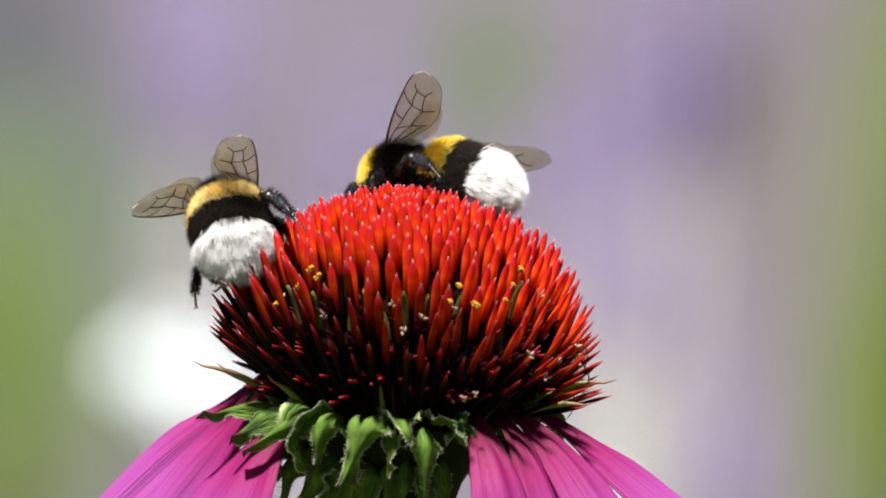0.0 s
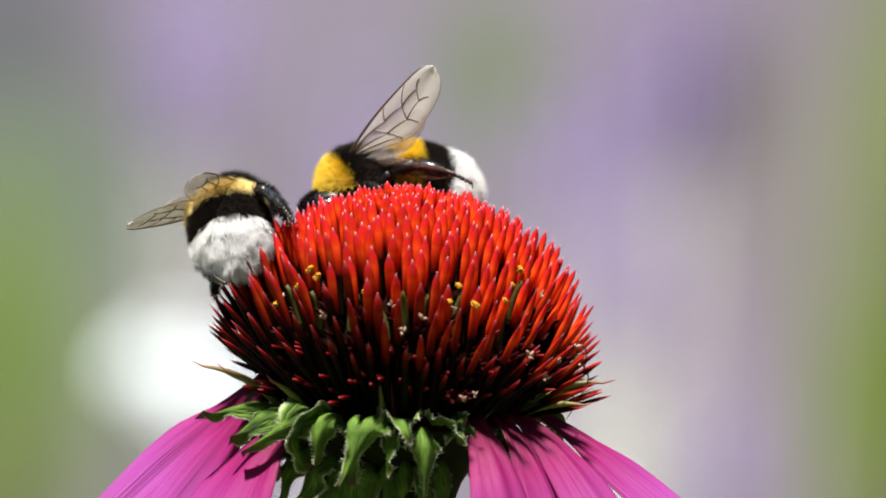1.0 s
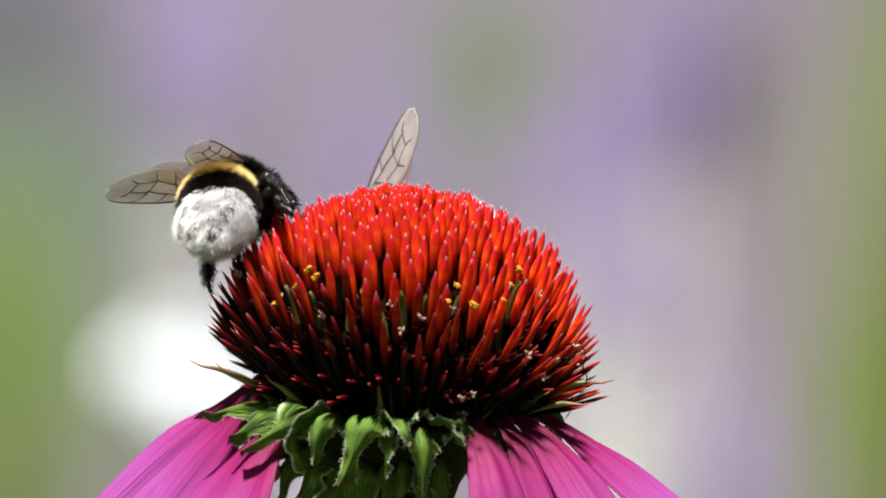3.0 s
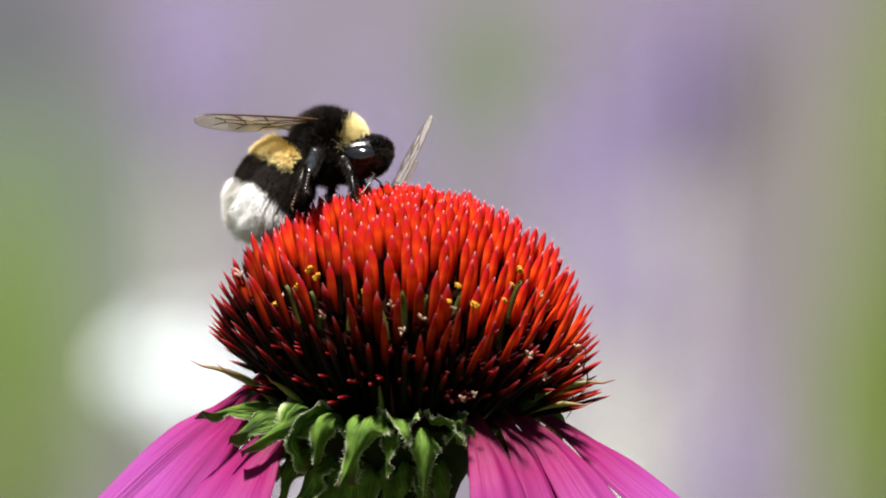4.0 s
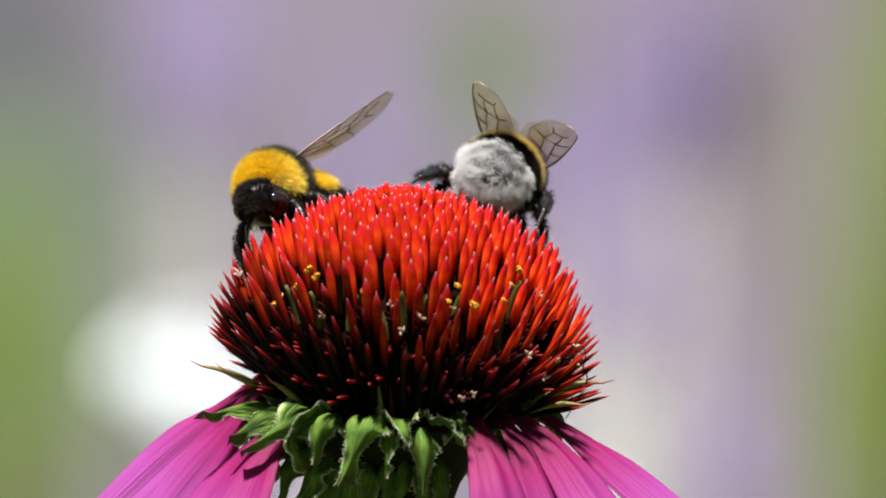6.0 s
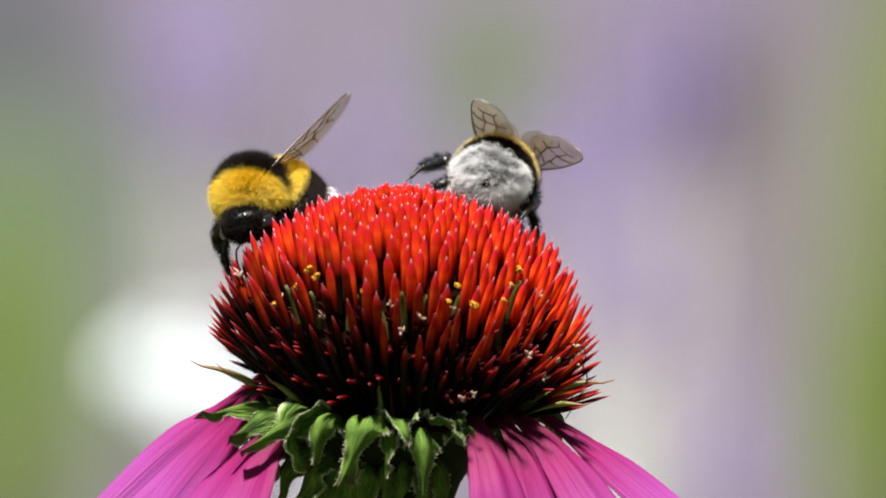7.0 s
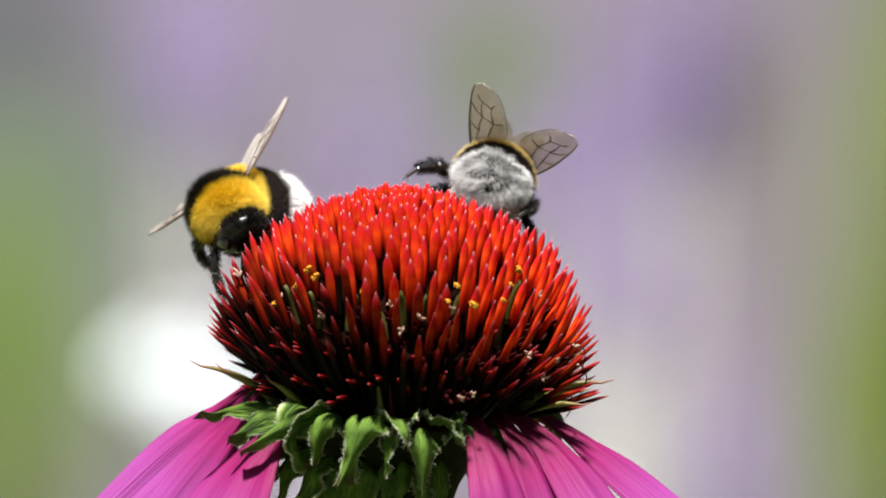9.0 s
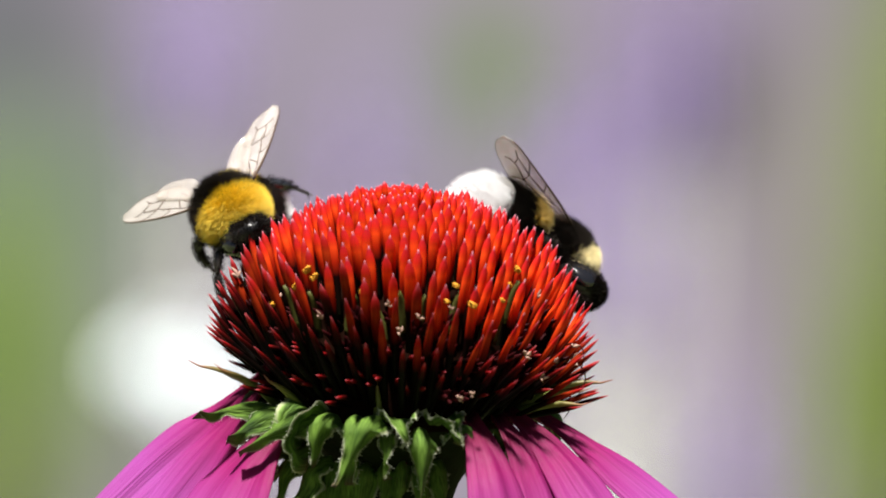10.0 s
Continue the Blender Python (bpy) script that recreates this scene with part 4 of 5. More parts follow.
def build_bee(label, band, collar, collar_from, band_low, seed):
    rnd = random.Random(seed)
    bee = new("bumblebee")
    tagged(bee, label, "bumblebee", "bumblebees on the coneflower")
    bee.scale = (0.89, 0.89, 0.89)
    thorax = link_mesh("thorax", revolve("thorax", THORAX, 0.98, wobble=0.05), CUTICLE, bee)
    link_mesh("collar_fur", fur("collar_fur", THORAX, 0.98, 0.6, 3.5, 300, 1.75, 0.05, rnd, width=0.045, jitter=0.3, keep=lambda x, a: 0.0 if (math.sin(a) < -0.05 - 0.3 * (x < 2.2) or x < collar_from) else 1.0), collar, thorax, "yellow fur collar")
    link_mesh("back_fur", fur("back_fur", THORAX, 0.98, -3.3, collar_from + 0.3, 150, 1.7, 0.25, rnd, jitter=0.35), FUR_BLACK, thorax, "black thorax fur")
    link_mesh("belly_fur", fur("belly_fur", THORAX, 0.98, 0.8, 3.4, 60, 1.3, 0.1, rnd, jitter=0.3, keep=lambda x, a: 1.0 if math.sin(a) < 0.0 - 0.3 * (x < 2.2) else 0.0), FUR_BLACK, thorax)

    abdomen = link_mesh("abdomen", revolve("abdomen", ABDOMEN, 0.92, wobble=0.03), CUTICLE, bee, "striped furry abdomen with a white tail")
    abdomen.matrix_basis = pose(*[c * MM for c in WAIST])
    link_mesh("front_fur", fur("front_fur", ABDOMEN, 0.92, -1.3, 0.4, 40, 0.8, 0.4, rnd), FUR_BLACK, abdomen)
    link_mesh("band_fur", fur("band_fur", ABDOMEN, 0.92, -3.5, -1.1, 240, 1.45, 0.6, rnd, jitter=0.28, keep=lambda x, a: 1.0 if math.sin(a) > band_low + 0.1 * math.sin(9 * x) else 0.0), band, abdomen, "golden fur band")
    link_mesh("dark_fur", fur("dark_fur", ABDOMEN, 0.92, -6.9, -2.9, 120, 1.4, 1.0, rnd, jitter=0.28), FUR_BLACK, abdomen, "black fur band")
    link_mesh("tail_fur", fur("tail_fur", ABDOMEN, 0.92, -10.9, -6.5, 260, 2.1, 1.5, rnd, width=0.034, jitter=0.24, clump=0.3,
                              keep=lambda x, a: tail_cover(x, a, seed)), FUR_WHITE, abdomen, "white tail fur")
    link_mesh("tail_dark_fur", fur("tail_dark_fur", ABDOMEN, 0.92, -10.9, -6.5, 70, 1.3, 1.3, rnd, jitter=0.3, keep=lambda x, a: 1.0 - tail_cover(x, a, seed)), FUR_BLACK, abdomen, "dark fur between the white tail hairs")
    link_mesh("under_fur", fur("under_fur", ABDOMEN, 0.92, -3.7, -1.2, 60, 0.8, 0.7, rnd, keep=lambda x, a: 1.0 if math.sin(a) < band_low + 0.07 else 0.0), FUR_BLACK, abdomen)

    head = link_mesh("head", revolve("head", HEAD, 1.34, wobble=0.04), CUTICLE, bee, "black furry head")
    head.matrix_basis = pose(*[c * MM for c in NECK], 0, 48, 0)
    link_mesh("face_fur", fur("face_fur", HEAD, 1.34, -1.5, 2.4, 90, 0.8, 0.2, rnd, keep=lambda x, a: 0.12 if abs(math.cos(a)) > 0.82 else 1.0), FUR_BLACK, head)
    for s in (-1, 1):
        bm = bmesh.new()
        bmesh.ops.create_uvsphere(bm, u_segments=18, v_segments=12, radius=1.2 * MM)
        bmesh.ops.transform(bm, matrix=Matrix.Translation((0.6 * MM, 2.45 * s * MM, 0.55 * MM)) @ pose(0, 0, 0, 0, 12, 10 * s) @ Matrix.Diagonal((1.0, 0.75, 1.75, 1)), verts=bm.verts)
        part("eye", bm, EYE_GLOSS, head, "glossy black compound eye")
        a = Vector((1.8, 0.7 * s, 0.6))
        b = a + Vector((1.4, 1.0 * s, 1.3))
        pts = [a, a.lerp(b, 0.5), b, b + Vector((1.2, 0.5 * s, -0.7)), b + Vector((2.3, 0.8 * s, -1.9)), b + Vector((2.9, 1.0 * s, -3.0))]
        v, f, al = tube_data(pts, [0.14, 0.11, 0.13, 0.15, 0.15, 0.10], 7)
        link_mesh("antenna", mesh("antenna", v, f), LEG_BLACK, head)
    v, f, al = tube_data([(1.0, 0, -1.6), (1.5, 0, -3.0), (1.5, 0, -4.6), (1.3, 0, -5.8)], [0.42, 0.30, 0.18, 0.08], 8)
    link_mesh("tongue", mesh("tongue", v, f), FOOT, head, "brown tongue reaching down")

    parts = {"head": head, "abdomen": abdomen}
    for s, key in ((1, "left"), (-1, "right")):
        w = link_mesh("wing", wing_mesh("wing", 15.6, 5.0, s, 1.0), WING, bee, "smoky brown see-through wing")
        link_mesh("vein", wing_veins("vein", 15.6, 5.0, s, 1.0), VEIN, w, "dark brown wing veins")
        h = link_mesh("hind_wing", wing_mesh("hind_wing", 10.4, 3.3, s, -1.0), WING, w)
        h.matrix_basis = pose(0.3 * MM, -1.3 * s * MM, -0.12 * MM, 0, 0, -7 * s)
        w.matrix_basis = pose(WING_ROOT[0] * MM, WING_ROOT[1] * s * MM, WING_ROOT[2] * MM, 0, -20, 120 * s)
        parts[key] = w
        for kind, (hx, hy, hz) in HIPS.items():
            thigh, shin, foot, hair = leg_meshes(kind, s)
            leg = link_mesh("leg", thigh, LEG_BLACK, bee)
            leg.matrix_basis = pose(hx * MM, hy * s * MM, hz * MM)
            link_mesh("shin", shin, BASKET if kind == "hind" else LEG_BLACK, leg, "shiny flat hind shin" if kind == "hind" else "")
            link_mesh("foot", foot, FOOT if kind != "hind" else LEG_BLACK, leg)
            link_mesh("leg_hair", hair, FUR_BLACK, leg)
            parts[kind + "_" + key] = leg
    return bee, parts


build_ground()
build_backdrop()
build_white_flowers()
build_lavender()
build_grass()
flower = build_coneflower()
bee_a, parts_a = build_bee("bumblebee with an amber band, pale collar and white tail", FUR_ORANGE, FUR_PALE, 2.1, 0.02, 21)
bee_b, parts_b = build_bee("bumblebee with bright yellow collar, yellow band and white tail", FUR_YELLOW, FUR_YELLOW, 0.75, 0.3, 22)


def motions():
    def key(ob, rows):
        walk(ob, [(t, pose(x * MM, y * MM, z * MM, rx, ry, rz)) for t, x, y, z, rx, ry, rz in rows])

    # the flower head sways a hair's breadth as the bees walk on it
    walk(flower, [(t, pose(0, 0, 0, 0, a, 0)) for t, a in ((0, 0.0122), (0.5, -0.0041), (1, 0.0081), (1.5, -0.0041), (2, 0.0122), (2.5, -0.0041), (4, 0.0041), (5, 0), (7, 0), (8.5, -0.0041), (9, -0.0041), (9.5, -0.0122), (10, -0.0122))])

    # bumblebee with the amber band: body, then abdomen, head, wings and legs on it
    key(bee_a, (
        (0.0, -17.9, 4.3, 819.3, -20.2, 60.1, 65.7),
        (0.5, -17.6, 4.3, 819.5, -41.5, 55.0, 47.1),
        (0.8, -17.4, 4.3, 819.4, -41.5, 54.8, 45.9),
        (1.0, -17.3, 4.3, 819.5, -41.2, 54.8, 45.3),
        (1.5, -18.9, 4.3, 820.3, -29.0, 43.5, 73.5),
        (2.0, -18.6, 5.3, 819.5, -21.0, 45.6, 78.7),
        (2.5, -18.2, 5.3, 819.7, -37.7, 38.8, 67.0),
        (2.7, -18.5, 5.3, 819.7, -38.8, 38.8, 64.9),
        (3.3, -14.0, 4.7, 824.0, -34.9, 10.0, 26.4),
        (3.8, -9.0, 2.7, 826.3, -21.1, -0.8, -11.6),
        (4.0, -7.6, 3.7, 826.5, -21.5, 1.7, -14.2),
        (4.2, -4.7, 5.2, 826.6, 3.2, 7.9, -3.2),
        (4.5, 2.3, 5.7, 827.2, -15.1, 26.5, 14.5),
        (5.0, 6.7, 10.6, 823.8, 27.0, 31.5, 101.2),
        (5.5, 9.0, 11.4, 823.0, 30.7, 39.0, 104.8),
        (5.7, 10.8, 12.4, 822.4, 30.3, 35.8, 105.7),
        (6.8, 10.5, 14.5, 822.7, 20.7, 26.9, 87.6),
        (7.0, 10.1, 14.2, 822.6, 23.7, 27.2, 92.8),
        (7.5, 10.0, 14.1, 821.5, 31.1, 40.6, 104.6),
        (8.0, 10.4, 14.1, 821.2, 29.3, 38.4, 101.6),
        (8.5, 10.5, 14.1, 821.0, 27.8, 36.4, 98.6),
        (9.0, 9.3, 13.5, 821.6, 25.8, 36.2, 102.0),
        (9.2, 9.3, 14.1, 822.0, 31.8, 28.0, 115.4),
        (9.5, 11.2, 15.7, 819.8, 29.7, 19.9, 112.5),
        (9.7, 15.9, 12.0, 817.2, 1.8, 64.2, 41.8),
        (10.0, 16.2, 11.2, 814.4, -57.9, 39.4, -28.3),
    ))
    walk(parts_a["abdomen"], [(t, pose(*[c * MM for c in WAIST], rx, ry, rz)) for t, rx, ry, rz in (
        (0.0, -156.2, -70.6, 152.9), (0.5, -176.7, -71.9, -177.0), (0.8, -173.7, -72.6, -179.7), (1.0, -171.9, -73.0, 178.8), (1.5, 25.7, -80.2, -34.4), (2.0, -11.7, -71.2, -0.9), (2.5, 14.4, -67.0, -15.6), (2.7, 16.7, -65.6, -15.9), (3.3, 15.9, -58.9, 2.2), (3.8, 22.8, -64.2, -1.0), (4.0, 23.2, -59.4, -0.3), (4.2, 27.7, -52.2, -11.8), (4.5, 37.0, -47.5, -30.5), (5.0, 19.7, -37.6, -39.1), (5.5, 27.7, -45.4, -42.2), (5.7, 19.8, -43.1, -23.6), (6.8, -4.7, -38.2, 2.5), (7.0, -8.4, -34.7, 2.3), (7.5, -6.0, -49.6, 1.1), (8.0, -7.1, -45.1, 4.0), (8.5, -8.0, -40.8, 6.8), (9.0, -5.3, -43.6, 1.5), (9.2, 8.8, -46.2, -20.1), (9.5, 4.7, -24.3, -47.2), (9.7, 30.0, -54.9, -36.1), (10.0, -0.5, -34.8, 31.4))])
    walk(parts_a["head"], [(t, pose(*[c * MM for c in NECK], 0, a, b)) for t, a, b in (
        (0.0, 62, 0), (0.5, 62, 0), (0.8, 62, 0), (1.0, 62, 0), (1.5, 62, 0), (2.0, 62, 0), (2.5, 62, 0), (2.7, 62, 0), (3.3, 66, 0), (3.8, 72, 0), (4.0, 72, 0), (4.2, 72, 0), (4.5, 76, 0), (5.0, 66, 0), (5.5, 66, 0), (5.7, 66, 0), (6.8, 66, 0), (7.0, 66, 0), (7.5, 66, 0), (8.0, 66, 0), (8.5, 66, 0), (9.0, 66, 0), (9.2, 66, 0), (9.5, 66, 0), (9.7, 72, 0), (10.0, 72, 0))])
    walk(parts_a["left"], [(t, pose(WING_ROOT[0] * MM, WING_ROOT[1] * MM, WING_ROOT[2] * MM, rx, ry, rz)) for t, rx, ry, rz in (
        (0.0, -170.8, 51.0, 139.5), (0.5, -176.6, 41.2, 143.7), (0.8, -126.6, 39.7, 178.5), (1.0, 160.5, 47.1, 135.3), (1.5, -178.0, 35.5, 133.0), (2.0, 178.0, 39.1, 130.7), (2.5, -171.3, 30.6, 144.9), (2.7, -161.8, 22.7, 157.5), (3.3, 179.7, 4.0, 149.5), (3.8, 166.0, -12.8, 147.5), (4.0, 168.5, -7.6, 167.0), (4.2, 172.9, 3.1, 150.3), (4.5, 176.0, -5.9, 130.5), (5.0, 168.7, 11.5, 139.9), (5.5, 165.4, 17.2, 146.0), (5.7, 167.3, 11.8, 152.2), (6.8, -176.7, -1.3, 173.6), (7.0, -176.2, 4.8, 172.9), (7.5, 172.3, 5.7, 173.1), (8.0, 174.6, 1.1, 173.8), (8.5, 176.1, -1.4, 175.1), (9.0, 170.5, 0.5, 168.6), (9.2, 163.0, 6.2, 149.5), (9.5, 159.8, 7.0, 131.1), (9.7, 136.0, 0.4, 101.1), (10.0, 172.9, 14.2, 128.5))])
    walk(parts_a["right"], [(t, pose(WING_ROOT[0] * MM, -WING_ROOT[1] * MM, WING_ROOT[2] * MM, rx, ry, rz)) for t, rx, ry, rz in (
        (0.0, 175.1, 32.0, -167.1), (0.5, 164.8, 35.2, -162.6), (0.8, 136.2, 25.2, 174.0), (1.0, -177.2, 45.7, 170.2), (1.5, 144.2, 24.7, -179.5), (2.0, 164.5, 20.4, 175.9), (2.5, 145.9, 23.3, 175.5), (2.7, 142.4, 23.2, 175.4), (3.3, -160.2, 15.9, -155.7), (3.8, -168.4, 21.2, -155.1), (4.0, -170.4, 12.3, -140.3), (4.2, -179.4, 6.2, -161.9), (4.5, -162.6, 33.5, -85.8), (4.75, -176.1, 19.3, -136.5), (5.0, -173.8, 0.9, 179.2), (5.5, 177.9, 10.1, -176.8), (5.7, 173.1, 10.2, -173.7), (6.8, 161.7, 1.9, -154.0), (7.0, 162.6, 9.0, -153.5), (7.5, 179.1, 12.8, -158.0), (8.0, 179.7, 10.0, -157.4), (8.5, -179.7, 8.8, -155.8), (9.0, 173.8, 9.3, -160.1), (9.2, 171.1, 9.4, -175.2), (9.5, 170.0, 2.7, 165.4), (9.7, -171.6, 25.4, -168.1), (10.0, -171.3, 19.0, -132.2))])
    walk(parts_a["middle_left"], [(t, pose(HIPS["middle"][0] * MM, HIPS["middle"][1] * MM, HIPS["middle"][2] * MM, rx, ry, rz)) for t, rx, ry, rz in (
        (0.0, -43.7, 1.9, 79.3), (0.5, -39.3, -8.7, 74.7), (1.0, -38.7, -7.6, 72.7), (1.5, -19.4, -8.9, 68.0), (2.0, -19.1, -0.8, 63.5), (2.5, -8.4, -4.6, 56.8), (2.7, -11.2, -6.1, 62.8), (3.8, 0.0, 0.0, 0.0), (10.0, 0.0, 0.0, 0.0))])
    walk(parts_a["hind_right"], [(t, pose(HIPS["hind"][0] * MM, -HIPS["hind"][1] * MM, HIPS["hind"][2] * MM, rx, ry, rz)) for t, rx, ry, rz in (
        (0.0, -36.6, -41.1, 20.2), (0.5, -26.4, -49.9, 18.1), (1.0, -25.2, -47.7, 11.3), (1.5, -12.3, -21.5, -5.7), (2.0, -9.9, -5.6, 3.1), (2.5, -3.2, -12.2, 0.9), (2.7, -2.8, -13.2, 6.3), (3.8, -14.2, -3.1, 67.8), (4.0, -13.9, -2.1, 71.3), (4.25, -41.0, -25.2, 37.5), (4.5, -54.6, -58.6, 6.7), (5.0, 2.4, 5.4, -28.5), (5.7, 0.0, 0.0, 0.0), (7.0, 6.2, 9.3, 3.8), (7.5, 9.5, -3.1, 3.9), (8.5, 20.4, 6.8, 10.2), (9.0, 16.2, 5.5, 6.4), (9.5, 0.0, 0.0, 0.0), (10.0, 0.0, 0.0, 0.0))])
    walk(parts_a["hind_left"], [(t, pose(HIPS["hind"][0] * MM, HIPS["hind"][1] * MM, HIPS["hind"][2] * MM, rx, ry, rz)) for t, rx, ry, rz in (
        (0.0, -14.5, -57.4, -89.8), (0.5, -17.5, -52.9, -56.4), (1.0, -20.3, -54.2, -47.5), (1.5, -28.4, -36.8, -47.1), (2.0, -35.2, -42.1, -81.8), (2.5, -31.8, -28.9, -61.3), (2.7, -32.6, -31.7, -64.0), (3.8, 0.0, 0.0, 0.0), (4.5, 0.0, 0.0, 0.0), (5.0, -26.2, 3.1, -60.1), (5.5, -21.0, 0.9, -58.1), (7.0, 5.2, 7.0, -15.0), (7.5, 2.7, -0.4, -27.7), (8.5, 5.7, 7.0, -25.2), (9.0, 5.1, 5.7, -22.6), (9.5, 0.0, 0.0, 0.0), (10.0, 0.0, 0.0, 0.0))])

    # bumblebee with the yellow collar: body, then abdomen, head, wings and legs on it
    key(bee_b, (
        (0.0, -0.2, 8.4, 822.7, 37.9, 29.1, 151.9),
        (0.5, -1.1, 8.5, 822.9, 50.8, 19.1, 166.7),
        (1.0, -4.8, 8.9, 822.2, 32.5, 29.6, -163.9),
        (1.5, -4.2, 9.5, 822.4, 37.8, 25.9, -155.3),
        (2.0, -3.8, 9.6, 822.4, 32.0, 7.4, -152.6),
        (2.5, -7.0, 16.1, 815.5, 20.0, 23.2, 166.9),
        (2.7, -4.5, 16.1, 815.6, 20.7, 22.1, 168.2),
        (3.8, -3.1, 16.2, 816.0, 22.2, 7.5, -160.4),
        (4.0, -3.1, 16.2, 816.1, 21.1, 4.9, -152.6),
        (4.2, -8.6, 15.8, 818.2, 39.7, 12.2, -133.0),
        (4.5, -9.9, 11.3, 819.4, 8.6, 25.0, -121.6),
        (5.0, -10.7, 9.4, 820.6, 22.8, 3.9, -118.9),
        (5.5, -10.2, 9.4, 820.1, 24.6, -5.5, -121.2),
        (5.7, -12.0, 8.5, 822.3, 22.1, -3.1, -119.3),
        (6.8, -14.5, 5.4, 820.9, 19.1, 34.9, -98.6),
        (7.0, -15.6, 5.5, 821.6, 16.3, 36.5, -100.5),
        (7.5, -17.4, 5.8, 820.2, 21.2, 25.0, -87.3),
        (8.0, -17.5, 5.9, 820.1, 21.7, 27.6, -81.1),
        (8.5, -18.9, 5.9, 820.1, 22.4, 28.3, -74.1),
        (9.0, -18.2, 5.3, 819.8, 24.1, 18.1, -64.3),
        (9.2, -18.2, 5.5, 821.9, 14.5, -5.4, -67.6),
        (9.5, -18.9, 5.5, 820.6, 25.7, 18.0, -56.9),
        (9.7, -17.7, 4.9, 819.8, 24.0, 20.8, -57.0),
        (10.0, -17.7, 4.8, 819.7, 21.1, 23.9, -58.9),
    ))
    walk(parts_b["abdomen"], [(t, pose(*[c * MM for c in WAIST], rx, ry, rz)) for t, rx, ry, rz in (
        (0.0, -53.2, -26.0, 33.5), (0.5, -59.5, -28.0, 15.4), (1.0, -76.2, -34.3, 28.1), (1.5, -81.4, -34.8, 24.5), (2.0, -56.5, -20.7, 6.0), (2.5, -4.7, -11.8, 22.4), (2.7, -4.0, -11.7, 23.6), (3.8, -0.3, -23.9, 18.6), (4.0, 1.6, -25.5, 12.4), (4.2, 2.2, -32.3, 5.1), (4.5, 4.7, -48.7, -15.6), (5.0, 16.2, -75.1, -28.0), (5.5, 16.2, -75.1, -28.0), (5.7, 23.6, -73.9, -40.6), (6.8, 30.2, -63.7, -96.3), (7.0, 24.4, -64.5, -93.7), (7.5, 5.9, -42.0, -65.4), (8.0, 4.2, -41.8, -70.8), (8.5, 3.4, -44.8, -78.5), (9.0, -1.6, -36.0, -81.8), (9.2, -1.3, -27.4, -65.9), (9.5, 56.6, -47.4, -63.0), (9.7, 62.0, -50.1, -65.8), (10.0, 65.2, -50.3, -70.2))])
    walk(parts_b["head"], [(t, pose(*[c * MM for c in NECK], 0, a, b)) for t, a, b in (
        (0.0, 62, 0), (0.5, 62, 0), (1.0, 64, 0), (1.5, 64, 0), (2.0, 66, 0), (2.5, 69, 0), (2.7, 69, 0), (3.8, 66, 0), (4.0, 66, 0), (4.2, 64, 0), (4.5, 62, 0), (5.0, 62, 0), (5.5, 62, 0), (5.7, 62, 0), (6.8, 52, 0), (7.0, 52, 0), (7.5, 52, 0), (8.0, 52, 0), (8.5, 52, 0), (9.0, 52, 0), (9.2, 52, 0), (9.5, 52, 0), (9.7, 52, 0), (10.0, 52, 0))])
    walk(parts_b["left"], [(t, pose(WING_ROOT[0] * MM, WING_ROOT[1] * MM, WING_ROOT[2] * MM, rx, ry, rz)) for t, rx, ry, rz in (
        (0.0, 170.4, 6.0, 141.6), (0.5, 162.5, 7.7, 130.8), (1.0, 104.5, -5.6, 141.6), (1.5, 115.7, 1.8, 130.1), (2.0, 119.3, -4.5, 114.7), (2.5, 114.6, -32.7, 113.2), (2.7, 99.0, -28.8, 141.0), (3.8, 63.3, -37.5, 103.8), (4.0, 55.5, -31.4, 101.0), (4.2, 93.0, -20.5, 116.2), (4.5, 149.3, -24.3, 143.4), (5.0, 149.3, -24.3, 143.4), (5.5, 157.2, -28.4, 138.1), (5.7, 156.8, -18.8, 134.8), (6.8, 120.4, -4.7, 148.7), (7.0, 120.5, 4.2, 147.5), (7.5, 128.4, -9.2, 139.2), (8.0, 118.8, -9.1, 137.2), (8.5, 120.0, -4.7, 137.9), (9.0, 141.6, -6.5, 130.0), (9.2, 159.4, -10.3, 124.8), (9.5, 150.6, 7.4, 136.8), (9.7, 147.7, -3.0, 138.5), (10.0, 154.3, -0.7, 137.3))])
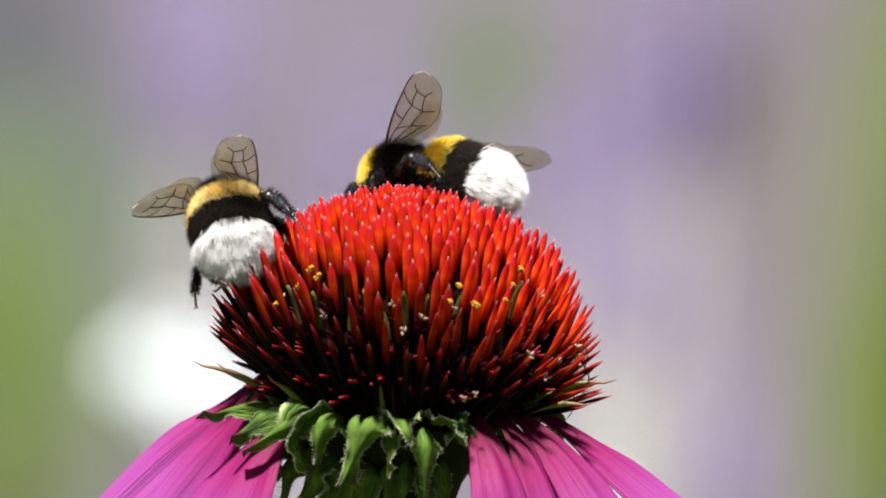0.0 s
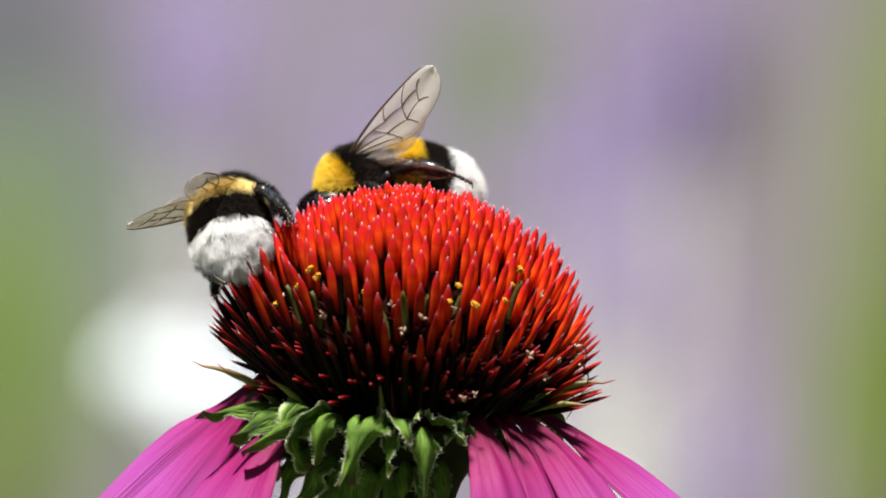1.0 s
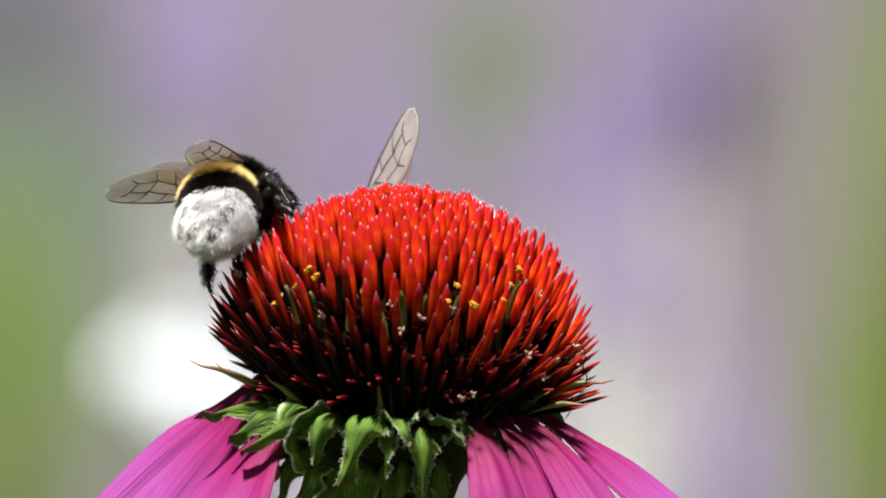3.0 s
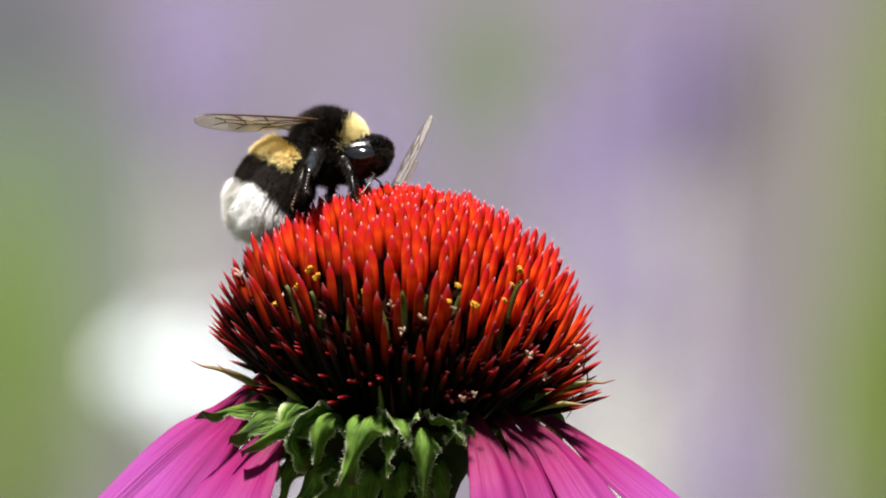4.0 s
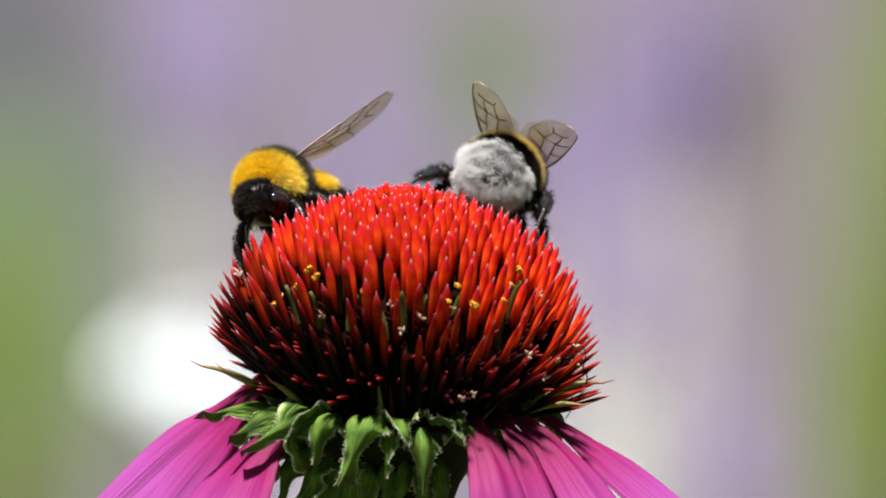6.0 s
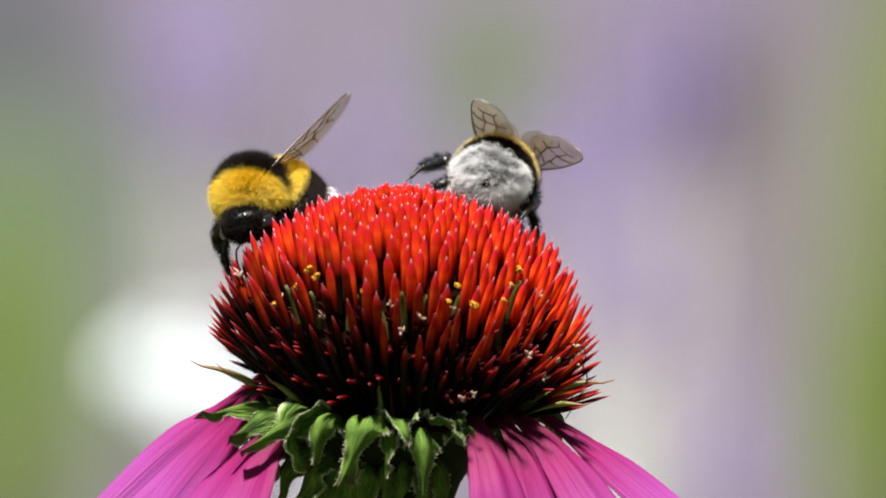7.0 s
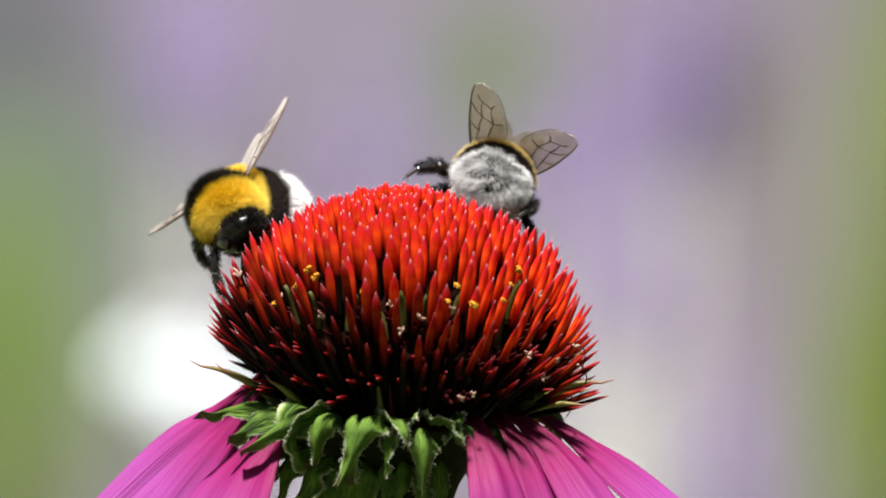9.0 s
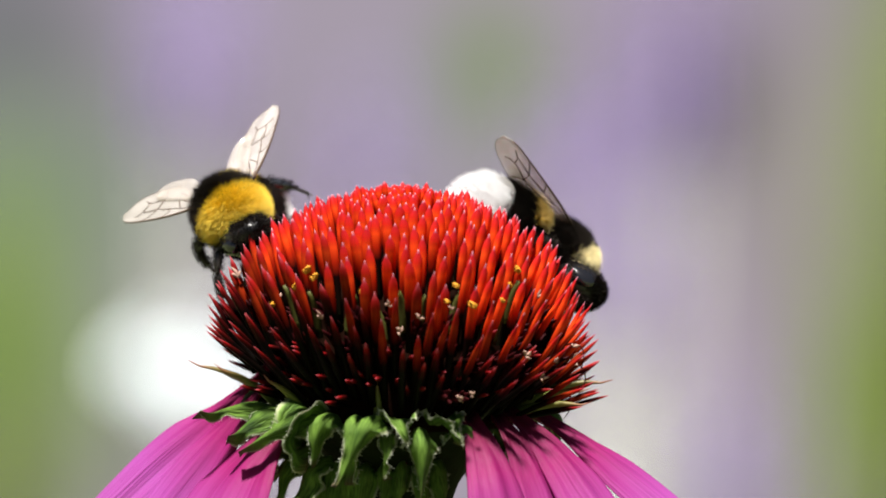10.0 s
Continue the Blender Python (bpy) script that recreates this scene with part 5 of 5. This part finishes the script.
    walk(parts_b["right"], [(t, pose(WING_ROOT[0] * MM, -WING_ROOT[1] * MM, WING_ROOT[2] * MM, rx, ry, rz)) for t, rx, ry, rz in (
        (0.0, -179.7, -0.3, -141.1), (0.5, 172.4, 1.0, -156.7), (1.0, 150.1, 41.4, 137.3), (1.5, 173.4, 13.8, -148.7), (2.0, 164.1, 7.8, -163.8), (2.5, 175.6, -12.2, -97.3), (2.7, 178.6, -8.8, -97.5), (3.8, -175.5, -1.4, -123.4), (4.0, -175.0, 2.1, -132.7), (4.2, -177.5, 21.3, -143.8), (4.5, -176.0, 8.3, -143.4), (5.0, -176.0, 8.3, -143.4), (5.5, -176.1, 8.0, -144.6), (5.7, -176.3, 15.0, -143.1), (6.8, -179.7, 44.1, -146.0), (7.0, -178.4, 41.0, -144.7), (7.5, -178.6, 33.7, -142.9), (8.0, 176.1, 38.7, -152.9), (8.5, 175.0, 44.0, -152.7), (9.0, 172.7, 35.2, -162.9), (9.2, 164.3, 26.0, -165.1), (9.5, 167.5, 35.6, -158.5), (9.7, 169.2, 32.3, -156.3), (10.0, 161.6, 30.5, -155.2))])
    walk(parts_b["hind_right"], [(t, pose(HIPS["hind"][0] * MM, -HIPS["hind"][1] * MM, HIPS["hind"][2] * MM, rx, ry, rz)) for t, rx, ry, rz in (
        (0.0, 0.0, 0.0, 0.0), (5.7, 0.0, 0.0, 0.0), (7.0, 41.3, -17.6, 26.9), (7.5, 9.7, -6.3, -28.4), (8.5, 14.5, -11.4, -55.8), (9.0, -1.7, -8.6, -75.6), (9.5, -10.9, -16.4, -96.0), (10.0, -16.7, -24.4, -99.1))])
    walk(parts_b["middle_right"], [(t, pose(HIPS["middle"][0] * MM, -HIPS["middle"][1] * MM, HIPS["middle"][2] * MM, rx, ry, rz)) for t, rx, ry, rz in (
        (0.0, 0.0, 0.0, 0.0), (5.7, 0.0, 0.0, 0.0), (7.0, 2.8, 8.1, 18.0), (7.5, 12.0, -3.0, -27.1), (8.5, 32.3, 7.3, -7.1), (9.0, 16.7, 12.9, -42.8), (9.5, 26.6, 8.8, -43.3), (10.0, 25.8, 14.3, -37.2))])
    walk(parts_b["hind_left"], [(t, pose(HIPS["hind"][0] * MM, HIPS["hind"][1] * MM, HIPS["hind"][2] * MM, rx, ry, rz)) for t, rx, ry, rz in (
        (0.0, 0.0, 0.0, 0.0), (5.7, 0.0, 0.0, 0.0), (7.0, 13.4, -16.8, 36.5), (7.5, 22.5, 0.8, 6.6), (8.5, 25.4, -6.7, -7.9), (9.0, 27.2, 5.1, -21.4), (9.5, 23.7, 2.5, -48.6), (10.0, 42.1, -4.3, -28.9))])


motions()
